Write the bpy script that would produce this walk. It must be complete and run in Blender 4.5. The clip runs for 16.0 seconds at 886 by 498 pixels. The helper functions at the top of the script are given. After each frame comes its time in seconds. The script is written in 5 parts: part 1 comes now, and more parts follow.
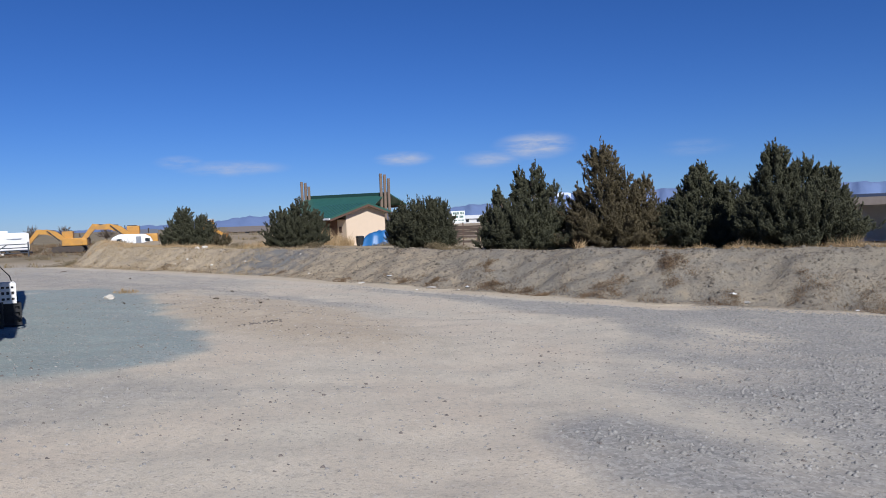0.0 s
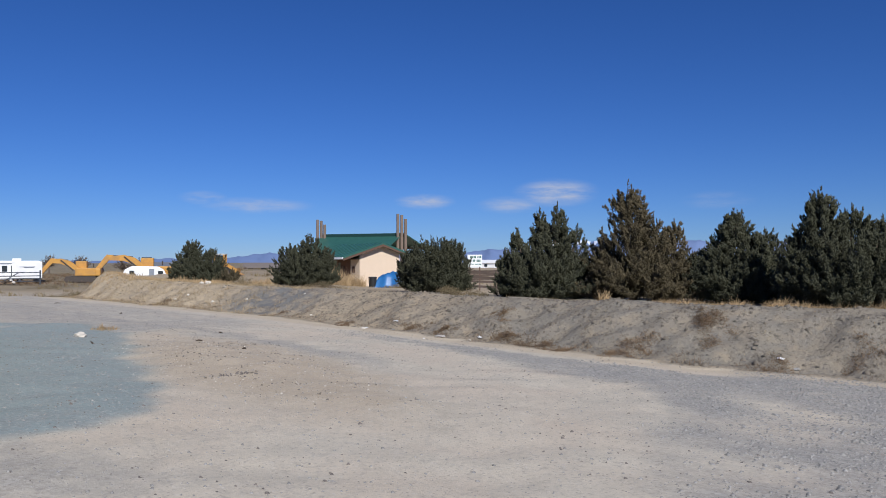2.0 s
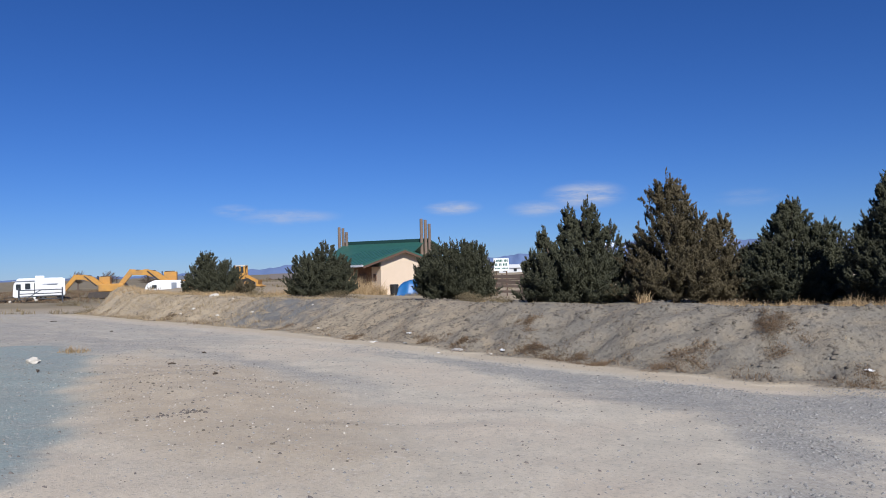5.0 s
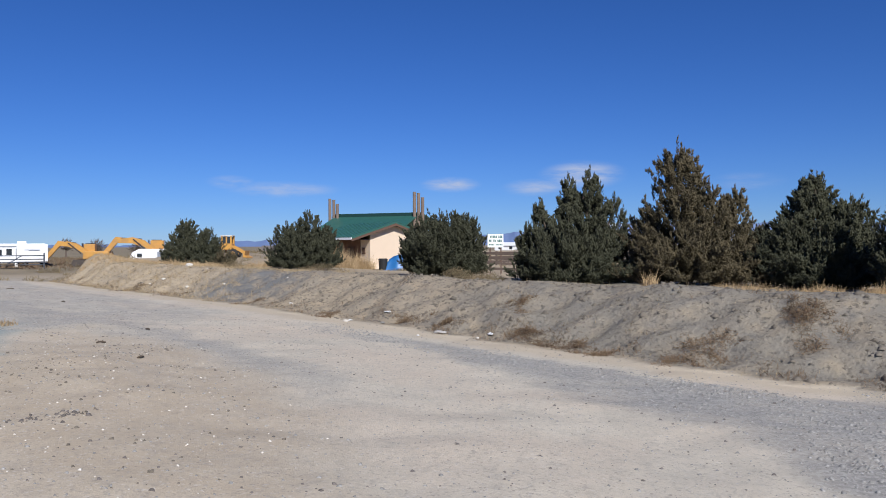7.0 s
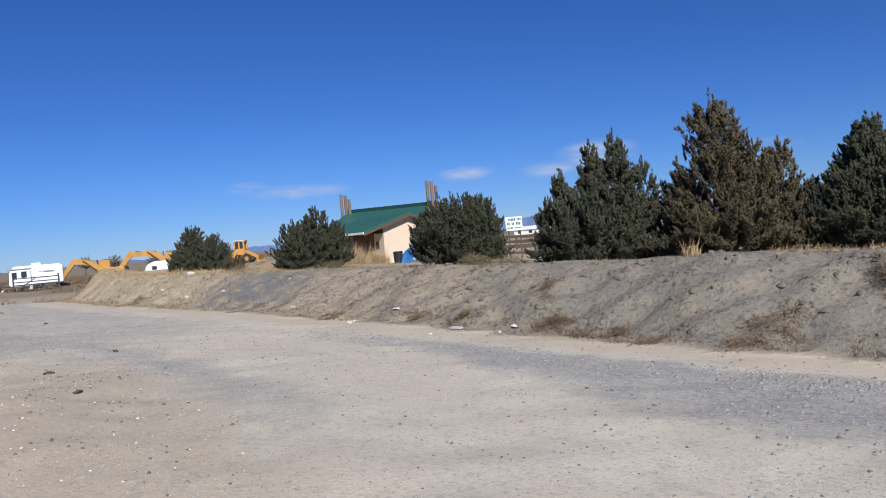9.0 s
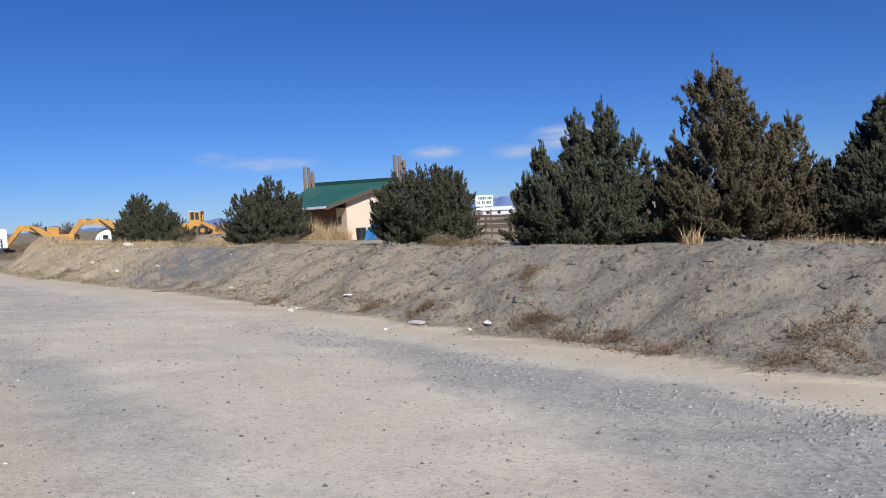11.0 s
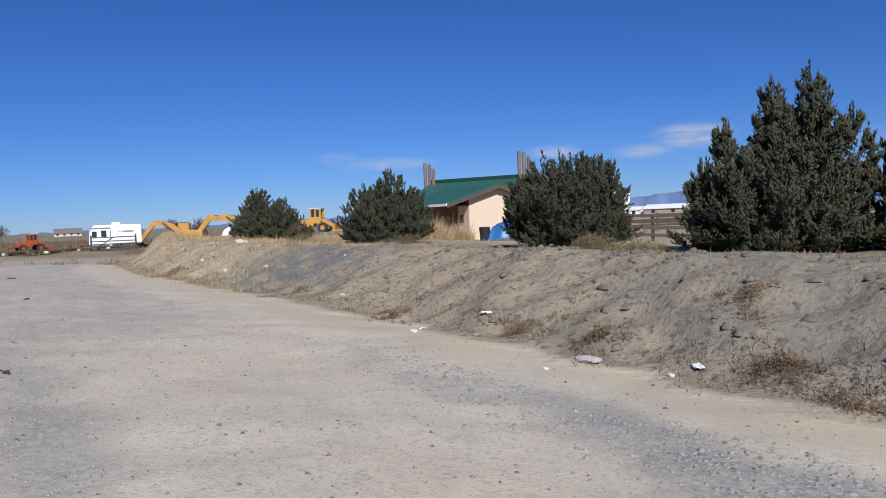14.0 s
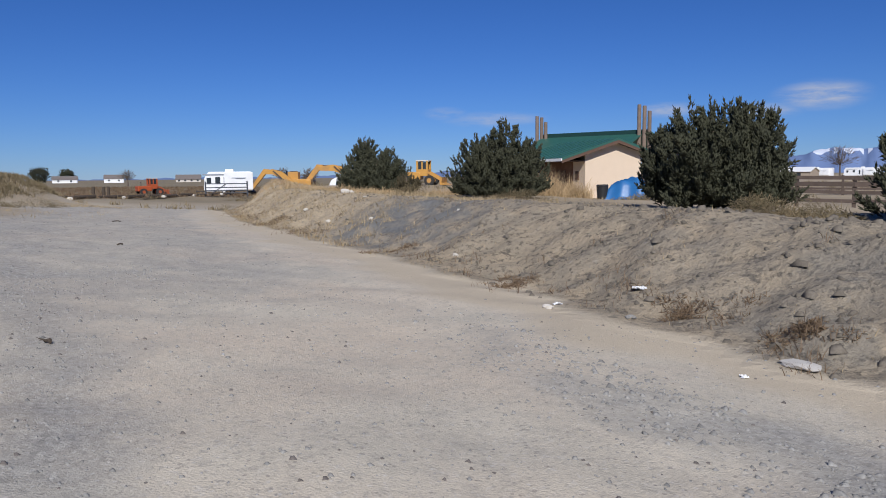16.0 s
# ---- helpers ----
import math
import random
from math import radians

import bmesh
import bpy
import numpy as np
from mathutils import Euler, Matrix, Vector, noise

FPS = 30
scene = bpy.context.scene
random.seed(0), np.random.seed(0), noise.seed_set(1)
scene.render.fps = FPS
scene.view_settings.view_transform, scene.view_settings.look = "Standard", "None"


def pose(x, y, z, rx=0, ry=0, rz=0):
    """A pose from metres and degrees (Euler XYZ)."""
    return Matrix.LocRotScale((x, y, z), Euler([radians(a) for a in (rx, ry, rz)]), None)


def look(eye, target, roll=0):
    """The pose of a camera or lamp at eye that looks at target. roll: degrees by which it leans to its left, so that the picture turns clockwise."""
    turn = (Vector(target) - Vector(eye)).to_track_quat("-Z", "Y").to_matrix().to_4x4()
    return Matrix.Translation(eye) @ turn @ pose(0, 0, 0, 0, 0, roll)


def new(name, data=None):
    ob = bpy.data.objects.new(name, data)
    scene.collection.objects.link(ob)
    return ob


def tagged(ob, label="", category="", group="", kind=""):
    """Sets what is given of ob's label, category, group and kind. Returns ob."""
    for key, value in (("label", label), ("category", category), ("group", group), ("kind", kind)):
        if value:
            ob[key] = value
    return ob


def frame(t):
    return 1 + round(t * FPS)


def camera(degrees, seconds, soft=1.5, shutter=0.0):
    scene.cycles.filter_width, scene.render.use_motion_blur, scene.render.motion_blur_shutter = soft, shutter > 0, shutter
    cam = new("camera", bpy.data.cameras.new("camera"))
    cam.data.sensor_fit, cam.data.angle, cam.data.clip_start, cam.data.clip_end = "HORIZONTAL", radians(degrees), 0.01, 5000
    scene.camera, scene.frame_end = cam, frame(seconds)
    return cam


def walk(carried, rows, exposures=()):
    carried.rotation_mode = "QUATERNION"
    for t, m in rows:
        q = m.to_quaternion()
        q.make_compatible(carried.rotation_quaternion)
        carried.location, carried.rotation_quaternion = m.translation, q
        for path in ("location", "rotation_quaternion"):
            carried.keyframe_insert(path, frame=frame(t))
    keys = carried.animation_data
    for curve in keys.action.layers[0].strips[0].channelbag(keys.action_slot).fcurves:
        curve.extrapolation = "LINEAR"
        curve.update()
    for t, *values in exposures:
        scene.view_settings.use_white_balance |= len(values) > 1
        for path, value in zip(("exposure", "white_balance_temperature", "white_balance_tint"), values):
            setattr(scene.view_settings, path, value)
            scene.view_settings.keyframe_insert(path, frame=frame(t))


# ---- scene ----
cam = camera(61.3, 16.0, soft=0.95)
PATH = [
    (0, (1.705, -2.569, 1.843), (1.294, -0.614, 1.76), -2.2),
    (0.5, (1.687, -2.139, 1.8), (1.13, -0.232, 1.563), -1.3),
    (1, (1.571, -1.695, 1.832), (1.07, 0.234, 1.676), -2.6),
    (1.5, (1.561, -1.285, 1.837), (0.99, 0.631, 1.881), -0.4),
    (2, (1.474, -0.609, 1.814), (1.017, 1.338, 1.848), -0.1),
    (2.5, (1.465, -0.122, 1.807), (1.063, 1.837, 1.783), -1.3),
    (3, (1.481, 0.332, 1.796), (0.963, 2.263, 1.768), 0.7),
    (3.5, (1.4, 0.802, 1.763), (0.969, 2.755, 1.777), 0.5),
    (4, (1.339, 1.242, 1.77), (0.92, 3.197, 1.798), 0.3),
    (4.5, (1.295, 1.749, 1.784), (0.734, 3.669, 1.748), -0.3),
    (4.6, (1.279, 1.817, 1.763), (0.704, 3.732, 1.807), -0.9),
    (6.8, (0.943, 4.047, 1.665), (0.528, 6.003, 1.707), -0.8),
    (7, (0.898, 4.328, 1.615), (0.374, 6.259, 1.604), -0.3),
    (7.5, (0.757, 4.855, 1.61), (0.32, 6.805, 1.524), -1.6),
    (8, (0.709, 5.401, 1.574), (0.1, 7.306, 1.515), -1.8),
    (8.5, (0.547, 5.927, 1.585), (-0.044, 7.838, 1.582), -2.6),
    (8.7, (0.534, 6.163, 1.518), (-0.046, 8.077, 1.495), -5.0),
    (10.8, (-0.074, 8.87, 1.382), (-0.599, 10.798, 1.302), -0.6),
    (11, (-0.139, 9.051, 1.4), (-0.635, 10.986, 1.302), -2.9),
    (11.5, (-0.334, 9.507, 1.35), (-0.956, 11.406, 1.264), -3.5),
    (12, (-0.622, 10.045, 1.349), (-1.369, 11.895, 1.206), -3.1),
    (12.5, (-0.84, 10.541, 1.288), (-1.59, 12.391, 1.169), -3.3),
    (13, (-1.13, 11.095, 1.33), (-1.877, 12.948, 1.244), -2.6),
    (13.5, (-1.398, 11.597, 1.347), (-2.033, 13.49, 1.23), -2.0),
    (14, (-1.689, 12.04, 1.34), (-2.478, 13.876, 1.256), -2.3),
    (14.5, (-2.028, 12.486, 1.325), (-2.781, 14.335, 1.205), -1.5),
    (15, (-2.311, 12.906, 1.315), (-3.259, 14.664, 1.205), -1.2),
    (15.5, (-2.643, 13.335, 1.273), (-3.656, 15.05, 1.102), -0.7),
    (16, (-2.931, 13.734, 1.247), (-3.962, 15.436, 1.053), -0.6),
]
# the clip's camera darkens a little at its start and end
EXPOSURES = [(0.0, 0.08), (0.5, -0.12), (1.0, -0.08), (1.5, 0.0), (2.5, 0.05), (4.5, 0.10), (7.0, 0.18), (8.5, 0.2), (11.0, 0.24), (12.5, 0.15), (14.0, 0.12), (15.0, 0.0), (16.0, -0.06)]
walk(cam, [(t, look(eye, target, roll)) for t, eye, target, roll in PATH], [(t, stops, 6180, 9.2) for t, stops in EXPOSURES])

# ---- world, sun, exposure ----
SUN_EL, SUN_AZ = 37.0, 146.0          # degrees above the horizon; clockwise from +y
world = bpy.data.worlds.new("sky")
scene.world = world
world.use_nodes = True
wn, wl = world.node_tree.nodes, world.node_tree.links
wn.clear()
w_out = wn.new("ShaderNodeOutputWorld")
w_bg = wn.new("ShaderNodeBackground")
w_sky = wn.new("ShaderNodeTexSky")
w_sky.sky_type = "NISHITA"
w_sky.sun_disc = False
w_sky.sun_elevation, w_sky.sun_rotation = radians(SUN_EL), radians(SUN_AZ)
w_sky.altitude, w_sky.air_density, w_sky.dust_density, w_sky.ozone_density = 1400, 1.0, 0.0, 4.0
w_hue = wn.new("ShaderNodeHueSaturation")
w_hue.inputs["Saturation"].default_value = 1.05
w_hue.inputs["Value"].default_value = 0.84
w_bg.inputs["Strength"].default_value = 0.056
w_tint = wn.new("ShaderNodeMixRGB")
w_tint.blend_type = "MULTIPLY"
w_tint.inputs["Fac"].default_value = 1.0
w_tint.inputs["Color2"].default_value = (0.70, 0.945, 1.555, 1)
wl.new(w_sky.outputs["Color"], w_tint.inputs["Color1"])
wl.new(w_tint.outputs["Color"], w_hue.inputs["Color"])
# thin fair-weather clouds low over the horizon
w_co = wn.new("ShaderNodeTexCoord")
w_map = wn.new("ShaderNodeMapping")
w_map.inputs["Scale"].default_value = (1.0, 1.0, 5.0)
wl.new(w_co.outputs["Generated"], w_map.inputs["Vector"])
w_noise = wn.new("ShaderNodeTexNoise")
w_noise.inputs["Scale"].default_value = 17.0
w_noise.inputs["Detail"].default_value = 6.0
w_noise.inputs["Roughness"].default_value = 0.6
wl.new(w_map.outputs["Vector"], w_noise.inputs["Vector"])
w_sum = None


def w_math(op, a, b=None):
    n = wn.new("ShaderNodeMath")
    n.operation = op
    for i, v in enumerate((a, b)):
        if v is None:
            continue
        if isinstance(v, (int, float)):
            n.inputs[i].default_value = v
        else:
            wl.new(v, n.inputs[i])
    return n.outputs[0]


def cloud(bearing, height, half_w, half_h, dense):
    """One wisp: bearing to the left of +y and height in degrees, with its half sizes."""
    b, h = radians(bearing), radians(height)
    aim = wn.new("ShaderNodeVectorMath")
    aim.operation = "SUBTRACT"
    wl.new(w_co.outputs["Generated"], aim.inputs[0])
    aim.inputs[1].default_value = (-math.sin(b) * math.cos(h), math.cos(b) * math.cos(h), math.sin(h))
    m = wn.new("ShaderNodeMapping")
    m.vector_type = "TEXTURE"
    m.inputs["Rotation"].default_value = (0, 0, b)
    m.inputs["Scale"].default_value = (radians(half_w), 0.4, radians(half_h))
    wl.new(aim.outputs[0], m.inputs["Vector"])
    ln = wn.new("ShaderNodeVectorMath")
    ln.operation = "LENGTH"
    wl.new(m.outputs[0], ln.inputs[0])
    edge = wn.new("ShaderNodeMapRange")
    edge.interpolation_type = "SMOOTHSTEP"
    edge.inputs["From Min"].default_value, edge.inputs["From Max"].default_value = 1.0, 0.15
    edge.inputs["To Min"].default_value, edge.inputs["To Max"].default_value = 0.0, dense
    wl.new(ln.outputs["Value"], edge.inputs["Value"])
    return edge.outputs[0]


CLOUDS = [(14.6, 4.6, 2.6, 0.7, 0.9), (27.2, 4.2, 4.6, 0.75, 0.6), (31.0, 4.7, 2.0, 0.6, 0.5), (4.6, 5.2, 3.6, 1.25, 0.95), (8.0, 4.3, 3.0, 0.8, 0.6), (-7.0, 4.4, 3.0, 0.8, 0.22)]
for c in CLOUDS:
    w_sum = cloud(*c) if w_sum is None else w_math("MAXIMUM", w_sum, cloud(*c))
w_n = wn.new("ShaderNodeMapRange")
w_n.inputs["From Min"].default_value, w_n.inputs["From Max"].default_value = 0.34, 0.62
wl.new(w_noise.outputs["Fac"], w_n.inputs["Value"])
w_mix = wn.new("ShaderNodeMixRGB")
w_mix.inputs["Color2"].default_value = (8.0, 8.6, 10.5, 1)
wl.new(w_math("MULTIPLY", w_sum, w_n.outputs[0]), w_mix.inputs["Fac"])
wl.new(w_hue.outputs["Color"], w_mix.inputs["Color1"])
wl.new(w_mix.outputs["Color"], w_bg.inputs["Color"])
wl.new(w_bg.outputs[0], w_out.inputs["Surface"])

az, el = radians(SUN_AZ), radians(SUN_EL)
TO_SUN = Vector((math.sin(az) * math.cos(el), math.cos(az) * math.cos(el), math.sin(el)))
sun = new("sun", bpy.data.lights.new("sun", "SUN"))
sun.data.energy, sun.data.angle, sun.data.color = 5.0, radians(0.53), (1.0, 0.955, 0.90)
sun.matrix_world = look(TO_SUN * 100, (0, 0, 0))


# ---- materials ----
def mat(name, color, color2=None, rough=0.8, scale=6.0, fine=60.0, bump=0.15, metal=0.0, spread=0.5, dirt=None, dirt_amt=0.0, coords="Object", vary=0.0, spec=0.3, bump_dist=0.02):
    """A surface with two scales of noise in its colour, a fine relief and, if wished, dirt stains."""
    m = bpy.data.materials.new(name)
    m.use_nodes = True
    n, l = m.node_tree.nodes, m.node_tree.links
    b = n["Principled BSDF"]
    b.inputs["Metallic"].default_value = metal
    b.inputs["Specular IOR Level"].default_value = spec
    co = n.new("ShaderNodeTexCoord")
    big, small = n.new("ShaderNodeTexNoise"), n.new("ShaderNodeTexNoise")
    big.inputs["Scale"].default_value, big.inputs["Detail"].default_value = scale, 5
    small.inputs["Scale"].default_value, small.inputs["Detail"].default_value = fine, 4
    for t in (big, small):
        l.new(co.outputs[coords], t.inputs["Vector"])
    c2 = color2 or tuple(c * 0.7 for c in color)
    ramp = n.new("ShaderNodeMapRange")
    ramp.inputs["From Min"].default_value, ramp.inputs["From Max"].default_value = 0.5 - spread / 2, 0.5 + spread / 2
    mixn = n.new("ShaderNodeMath")
    mixn.operation = "MULTIPLY_ADD"
    mixn.inputs[1].default_value = 0.5
    l.new(small.outputs["Fac"], mixn.inputs[0])
    half = n.new("ShaderNodeMath")
    half.operation = "MULTIPLY"
    half.inputs[1].default_value = 0.5
    l.new(big.outputs["Fac"], half.inputs[0])
    l.new(half.outputs[0], mixn.inputs[2])
    l.new(mixn.outputs[0], ramp.inputs["Value"])
    mx = n.new("ShaderNodeMixRGB")
    mx.inputs["Color1"].default_value, mx.inputs["Color2"].default_value = (*color, 1), (*c2, 1)
    l.new(ramp.outputs[0], mx.inputs["Fac"])
    out = mx.outputs[0]
    if dirt:
        dn = n.new("ShaderNodeTexNoise")
        dn.inputs["Scale"].default_value, dn.inputs["Detail"].default_value = scale * 0.6, 8
        l.new(co.outputs[coords], dn.inputs["Vector"])
        dr = n.new("ShaderNodeMapRange")
        dr.inputs["From Min"].default_value, dr.inputs["From Max"].default_value = 0.5, 0.72
        dr.inputs["To Max"].default_value = dirt_amt
        l.new(dn.outputs["Fac"], dr.inputs["Value"])
        dm = n.new("ShaderNodeMixRGB")
        dm.inputs["Color2"].default_value = (*dirt, 1)
        l.new(dr.outputs[0], dm.inputs["Fac"])
        l.new(out, dm.inputs["Color1"])
        out = dm.outputs[0]
    if vary:
        oi = n.new("ShaderNodeObjectInfo")
        gi = n.new("ShaderNodeNewGeometry")
        ad = n.new("ShaderNodeMath")
        ad.operation = "ADD"
        l.new(oi.outputs["Random"], ad.inputs[0])
        l.new(gi.outputs["Random Per Island"], ad.inputs[1])
        vr = n.new("ShaderNodeMapRange")
        vr.inputs["From Max"].default_value = 2.0
        vr.inputs["To Min"].default_value, vr.inputs["To Max"].default_value = 1 - vary, 1 + vary
        l.new(ad.outputs[0], vr.inputs["Value"])
        hs = n.new("ShaderNodeHueSaturation")
        l.new(out, hs.inputs["Color"])
        l.new(vr.outputs[0], hs.inputs["Value"])
        out = hs.outputs[0]
    l.new(out, b.inputs["Base Color"])
    rr = n.new("ShaderNodeMapRange")
    rr.inputs["To Min"].default_value, rr.inputs["To Max"].default_value = max(rough - 0.12, 0.04), min(rough + 0.1, 1)
    l.new(big.outputs["Fac"], rr.inputs["Value"])
    l.new(rr.outputs[0], b.inputs["Roughness"])
    if bump:
        bp = n.new("ShaderNodeBump")
        bp.inputs["Strength"].default_value, bp.inputs["Distance"].default_value = bump, bump_dist
        l.new(mixn.outputs[0], bp.inputs["Height"])
        l.new(bp.outputs[0], b.inputs["Normal"])
    return m


def ground_material():
    """Packed tan dirt, blue-grey road gravel, clay bank and dry far plain, by the masks that the ground carries."""
    m = bpy.data.materials.new("dirt_and_gravel")
    m.use_nodes = True
    n, l = m.node_tree.nodes, m.node_tree.links
    b = n["Principled BSDF"]
    b.inputs["Roughness"].default_value = 0.95
    b.inputs["Specular IOR Level"].default_value = 0.1
    geo = n.new("ShaderNodeNewGeometry")

    def noise_at(scale, detail=5, rough=0.55):
        t = n.new("ShaderNodeTexNoise")
        t.inputs["Scale"].default_value, t.inputs["Detail"].default_value, t.inputs["Roughness"].default_value = scale, detail, rough
        l.new(geo.outputs["Position"], t.inputs["Vector"])
        return t.outputs["Fac"]

    def rng(v, a, c, lo=0.0, hi=1.0):
        r = n.new("ShaderNodeMapRange")
        r.inputs["From Min"].default_value, r.inputs["From Max"].default_value = a, c
        r.inputs["To Min"].default_value, r.inputs["To Max"].default_value = lo, hi
        l.new(v, r.inputs["Value"])
        return r.outputs[0]

    def mix(f, c1, c2):
        x = n.new("ShaderNodeMixRGB")
        for i, v in enumerate((f, c1, c2)):
            if isinstance(v, tuple):
                x.inputs[i].default_value = (*v, 1)
            elif isinstance(v, float):
                x.inputs[i].default_value = v
            else:
                l.new(v, x.inputs[i])
        return x.outputs[0]

    def op(kind, a, c):
        x = n.new("ShaderNodeMath")
        x.operation = kind
        for i, v in enumerate((a, c)):
            if isinstance(v, float):
                x.inputs[i].default_value = v
            else:
                l.new(v, x.inputs[i])
        return x.outputs[0]

    def mask(name):
        a = n.new("ShaderNodeAttribute")
        a.attribute_name = name
        return a.outputs["Fac"]

    blotch, mid, grit, sand = noise_at(0.35, 6), noise_at(2.2, 6), noise_at(16, 4), noise_at(70, 3)
    tan = mix(rng(mid, 0.35, 0.65), (0.572, 0.512, 0.412), (0.51, 0.458, 0.37))
    tan = mix(rng(blotch, 0.42, 0.62, 0.0, 0.6), tan, (0.56, 0.465, 0.36))
    vor = n.new("ShaderNodeTexVoronoi")
    vor.inputs["Scale"].default_value = 26.0
    l.new(geo.outputs["Position"], vor.inputs["Vector"])
    peb = n.new("ShaderNodeSeparateColor")
    l.new(vor.outputs["Color"], peb.inputs[0])
    stone = mix(rng(peb.outputs[0], 0.0, 1.0), (0.175, 0.173, 0.165), (0.37, 0.358, 0.33))
    stone = mix(rng(grit, 0.35, 0.7, 0.0, 0.5), stone, (0.42, 0.395, 0.36))
    g = op("ADD", mask("gravel"), op("ADD", rng(mid, 0.3, 0.7, -0.12, 0.12), rng(noise_at(0.8, 6, 0.7), 0.3, 0.7, -0.16, 0.16)))
    road = mix(rng(g, 0.28, 0.95), tan, stone)
    clay = mix(rng(mid, 0.35, 0.62), (0.37, 0.30, 0.21), (0.295, 0.25, 0.185))
    clay = mix(rng(blotch, 0.45, 0.62, 0.0, 0.7), clay, (0.38, 0.31, 0.215))
    clay = mix(op("MULTIPLY", mask("ash"), rng(noise_at(0.9, 6, 0.65), 0.36, 0.6, 0.35, 1.0)), clay, (0.25, 0.22, 0.168))
    clay = mix(op("MULTIPLY", mask("straw"), rng(noise_at(1.6, 6, 0.7), 0.35, 0.6, 0.3, 1.0)), clay, (0.44, 0.345, 0.215))
    clay = mix(rng(noise_at(1.3, 7, 0.7), 0.53, 0.68, 0.0, 0.65), clay, (0.195, 0.168, 0.13))
    # dark specks painted in for the small shadows of clods and pits
    clay = mix(rng(noise_at(5.0, 5, 0.65), 0.55, 0.64, 0.0, 0.65), clay, (0.115, 0.10, 0.082))
    clay = mix(rng(noise_at(10.0, 5, 0.7), 0.54, 0.62, 0.0, 0.72), clay, (0.10, 0.085, 0.066))
    clay = mix(rng(noise_at(8.0, 5, 0.7), 0.60, 0.68, 0.0, 0.5), clay, (0.40, 0.365, 0.30))
    clay = mix(op("MULTIPLY", mask("shale"), rng(mid, 0.3, 0.6)), clay, (0.17, 0.17, 0.165))
    road = mix(op("MULTIPLY", mask("brown"), rng(mid, 0.2, 0.6, 0.55, 1.0)), road, (0.45, 0.372, 0.275))
    road = mix(op("MULTIPLY", mask("slate"), rng(mid, 0.2, 0.7, 1.0, 0.55)), road, (0.245, 0.32, 0.32))
    road = mix(rng(noise_at(7.0, 6, 0.7), 0.50, 0.68, 0.0, 0.34), road, (0.27, 0.25, 0.225))
    road = mix(rng(noise_at(24.0, 4, 0.6), 0.54, 0.66, 0.0, 0.42), road, (0.24, 0.225, 0.205))
    road = mix(rng(noise_at(19.0, 4, 0.6), 0.58, 0.68, 0.0, 0.40), road, (0.62, 0.58, 0.52))
    dots = n.new("ShaderNodeTexVoronoi")
    dots.inputs["Scale"].default_value = 30.0
    l.new(geo.outputs["Position"], dots.inputs["Vector"])
    tone = n.new("ShaderNodeSeparateColor")
    l.new(dots.outputs["Color"], tone.inputs[0])
    near = rng(dots.outputs["Distance"], 0.28, 0.40, 1.0, 0.0)
    road = mix(op("MULTIPLY", near, rng(tone.outputs[0], 0.88, 0.92, 0.0, 0.5)), road, (0.20, 0.18, 0.165))
    road = mix(op("MULTIPLY", near, rng(tone.outputs[1], 0.90, 0.94, 0.0, 0.35)), road, (0.60, 0.57, 0.54))
    col = mix(mask("bank"), road, clay)
    col = mix(mask("toe"), col, (0.50, 0.42, 0.31))
    plain = mix(rng(noise_at(0.03, 6), 0.4, 0.62), (0.40, 0.325, 0.225), (0.28, 0.225, 0.155))
    plain = mix(mask("scrub"), plain, mix(rng(noise_at(0.15, 6), 0.4, 0.62), (0.27, 0.22, 0.145), (0.18, 0.15, 0.10)))
    col = mix(mask("plain"), col, plain)
    col = mix(rng(sand, 0.3, 0.75, 0.0, 0.22), col, (0.16, 0.14, 0.125))
    l.new(col, b.inputs["Base Color"])
    bp = n.new("ShaderNodeBump")
    bp.inputs["Strength"].default_value, bp.inputs["Distance"].default_value = 0.6, 0.025
    rough_clay = op("MULTIPLY", op("MULTIPLY", mask("bank"), rng(mask("plain"), 0.0, 1.0, 1.0, 0.0)), op("ADD", op("MULTIPLY", noise_at(6.0, 6, 0.65), 5.0), op("MULTIPLY", noise_at(11.0, 5, 0.7), 3.5)))
    ht = op("ADD", op("ADD", op("MULTIPLY", grit, 0.25), rough_clay), op("ADD", op("MULTIPLY", sand, 0.5), op("MULTIPLY", vor.outputs["Distance"], 0.08)))
    l.new(ht, bp.inputs["Height"])
    l.new(bp.outputs[0], b.inputs["Normal"])
    return m


M_GROUND = ground_material()
M_STONE = mat("grey_stone", (0.33, 0.318, 0.296), (0.13, 0.127, 0.122), 0.9, 9, 60, 0.3, vary=0.35)
M_PALE = mat("pale_limestone", (0.62, 0.58, 0.52), (0.48, 0.44, 0.38), 0.9, 5, 50, 0.3)
M_PAPER = mat("white_litter", (0.80, 0.80, 0.80), (0.66, 0.66, 0.67), 0.6, 9, 60, 0.1)
M_DARKWOOD = mat("dark_stick", (0.10, 0.075, 0.055), (0.05, 0.04, 0.03), 0.9, 20, 90, 0.3)
M_NEEDLE = mat("juniper_needles", (0.080, 0.080, 0.048), (0.036, 0.040, 0.028), 0.85, 3, 30, 0.0, vary=0.3, spec=0.15)
M_NEEDLE_B = mat("juniper_needles_brown", (0.128, 0.102, 0.058), (0.062, 0.055, 0.035), 0.85, 2, 30, 0.0, vary=0.3, spec=0.15)
M_BARK = mat("juniper_bark", (0.17, 0.13, 0.10), (0.09, 0.07, 0.055), 0.95, 12, 60, 0.5)
M_STRAW = mat("dry_grass", (0.46, 0.33, 0.185), (0.30, 0.215, 0.12), 0.9, 4, 30, 0.0, vary=0.35, spec=0.1)
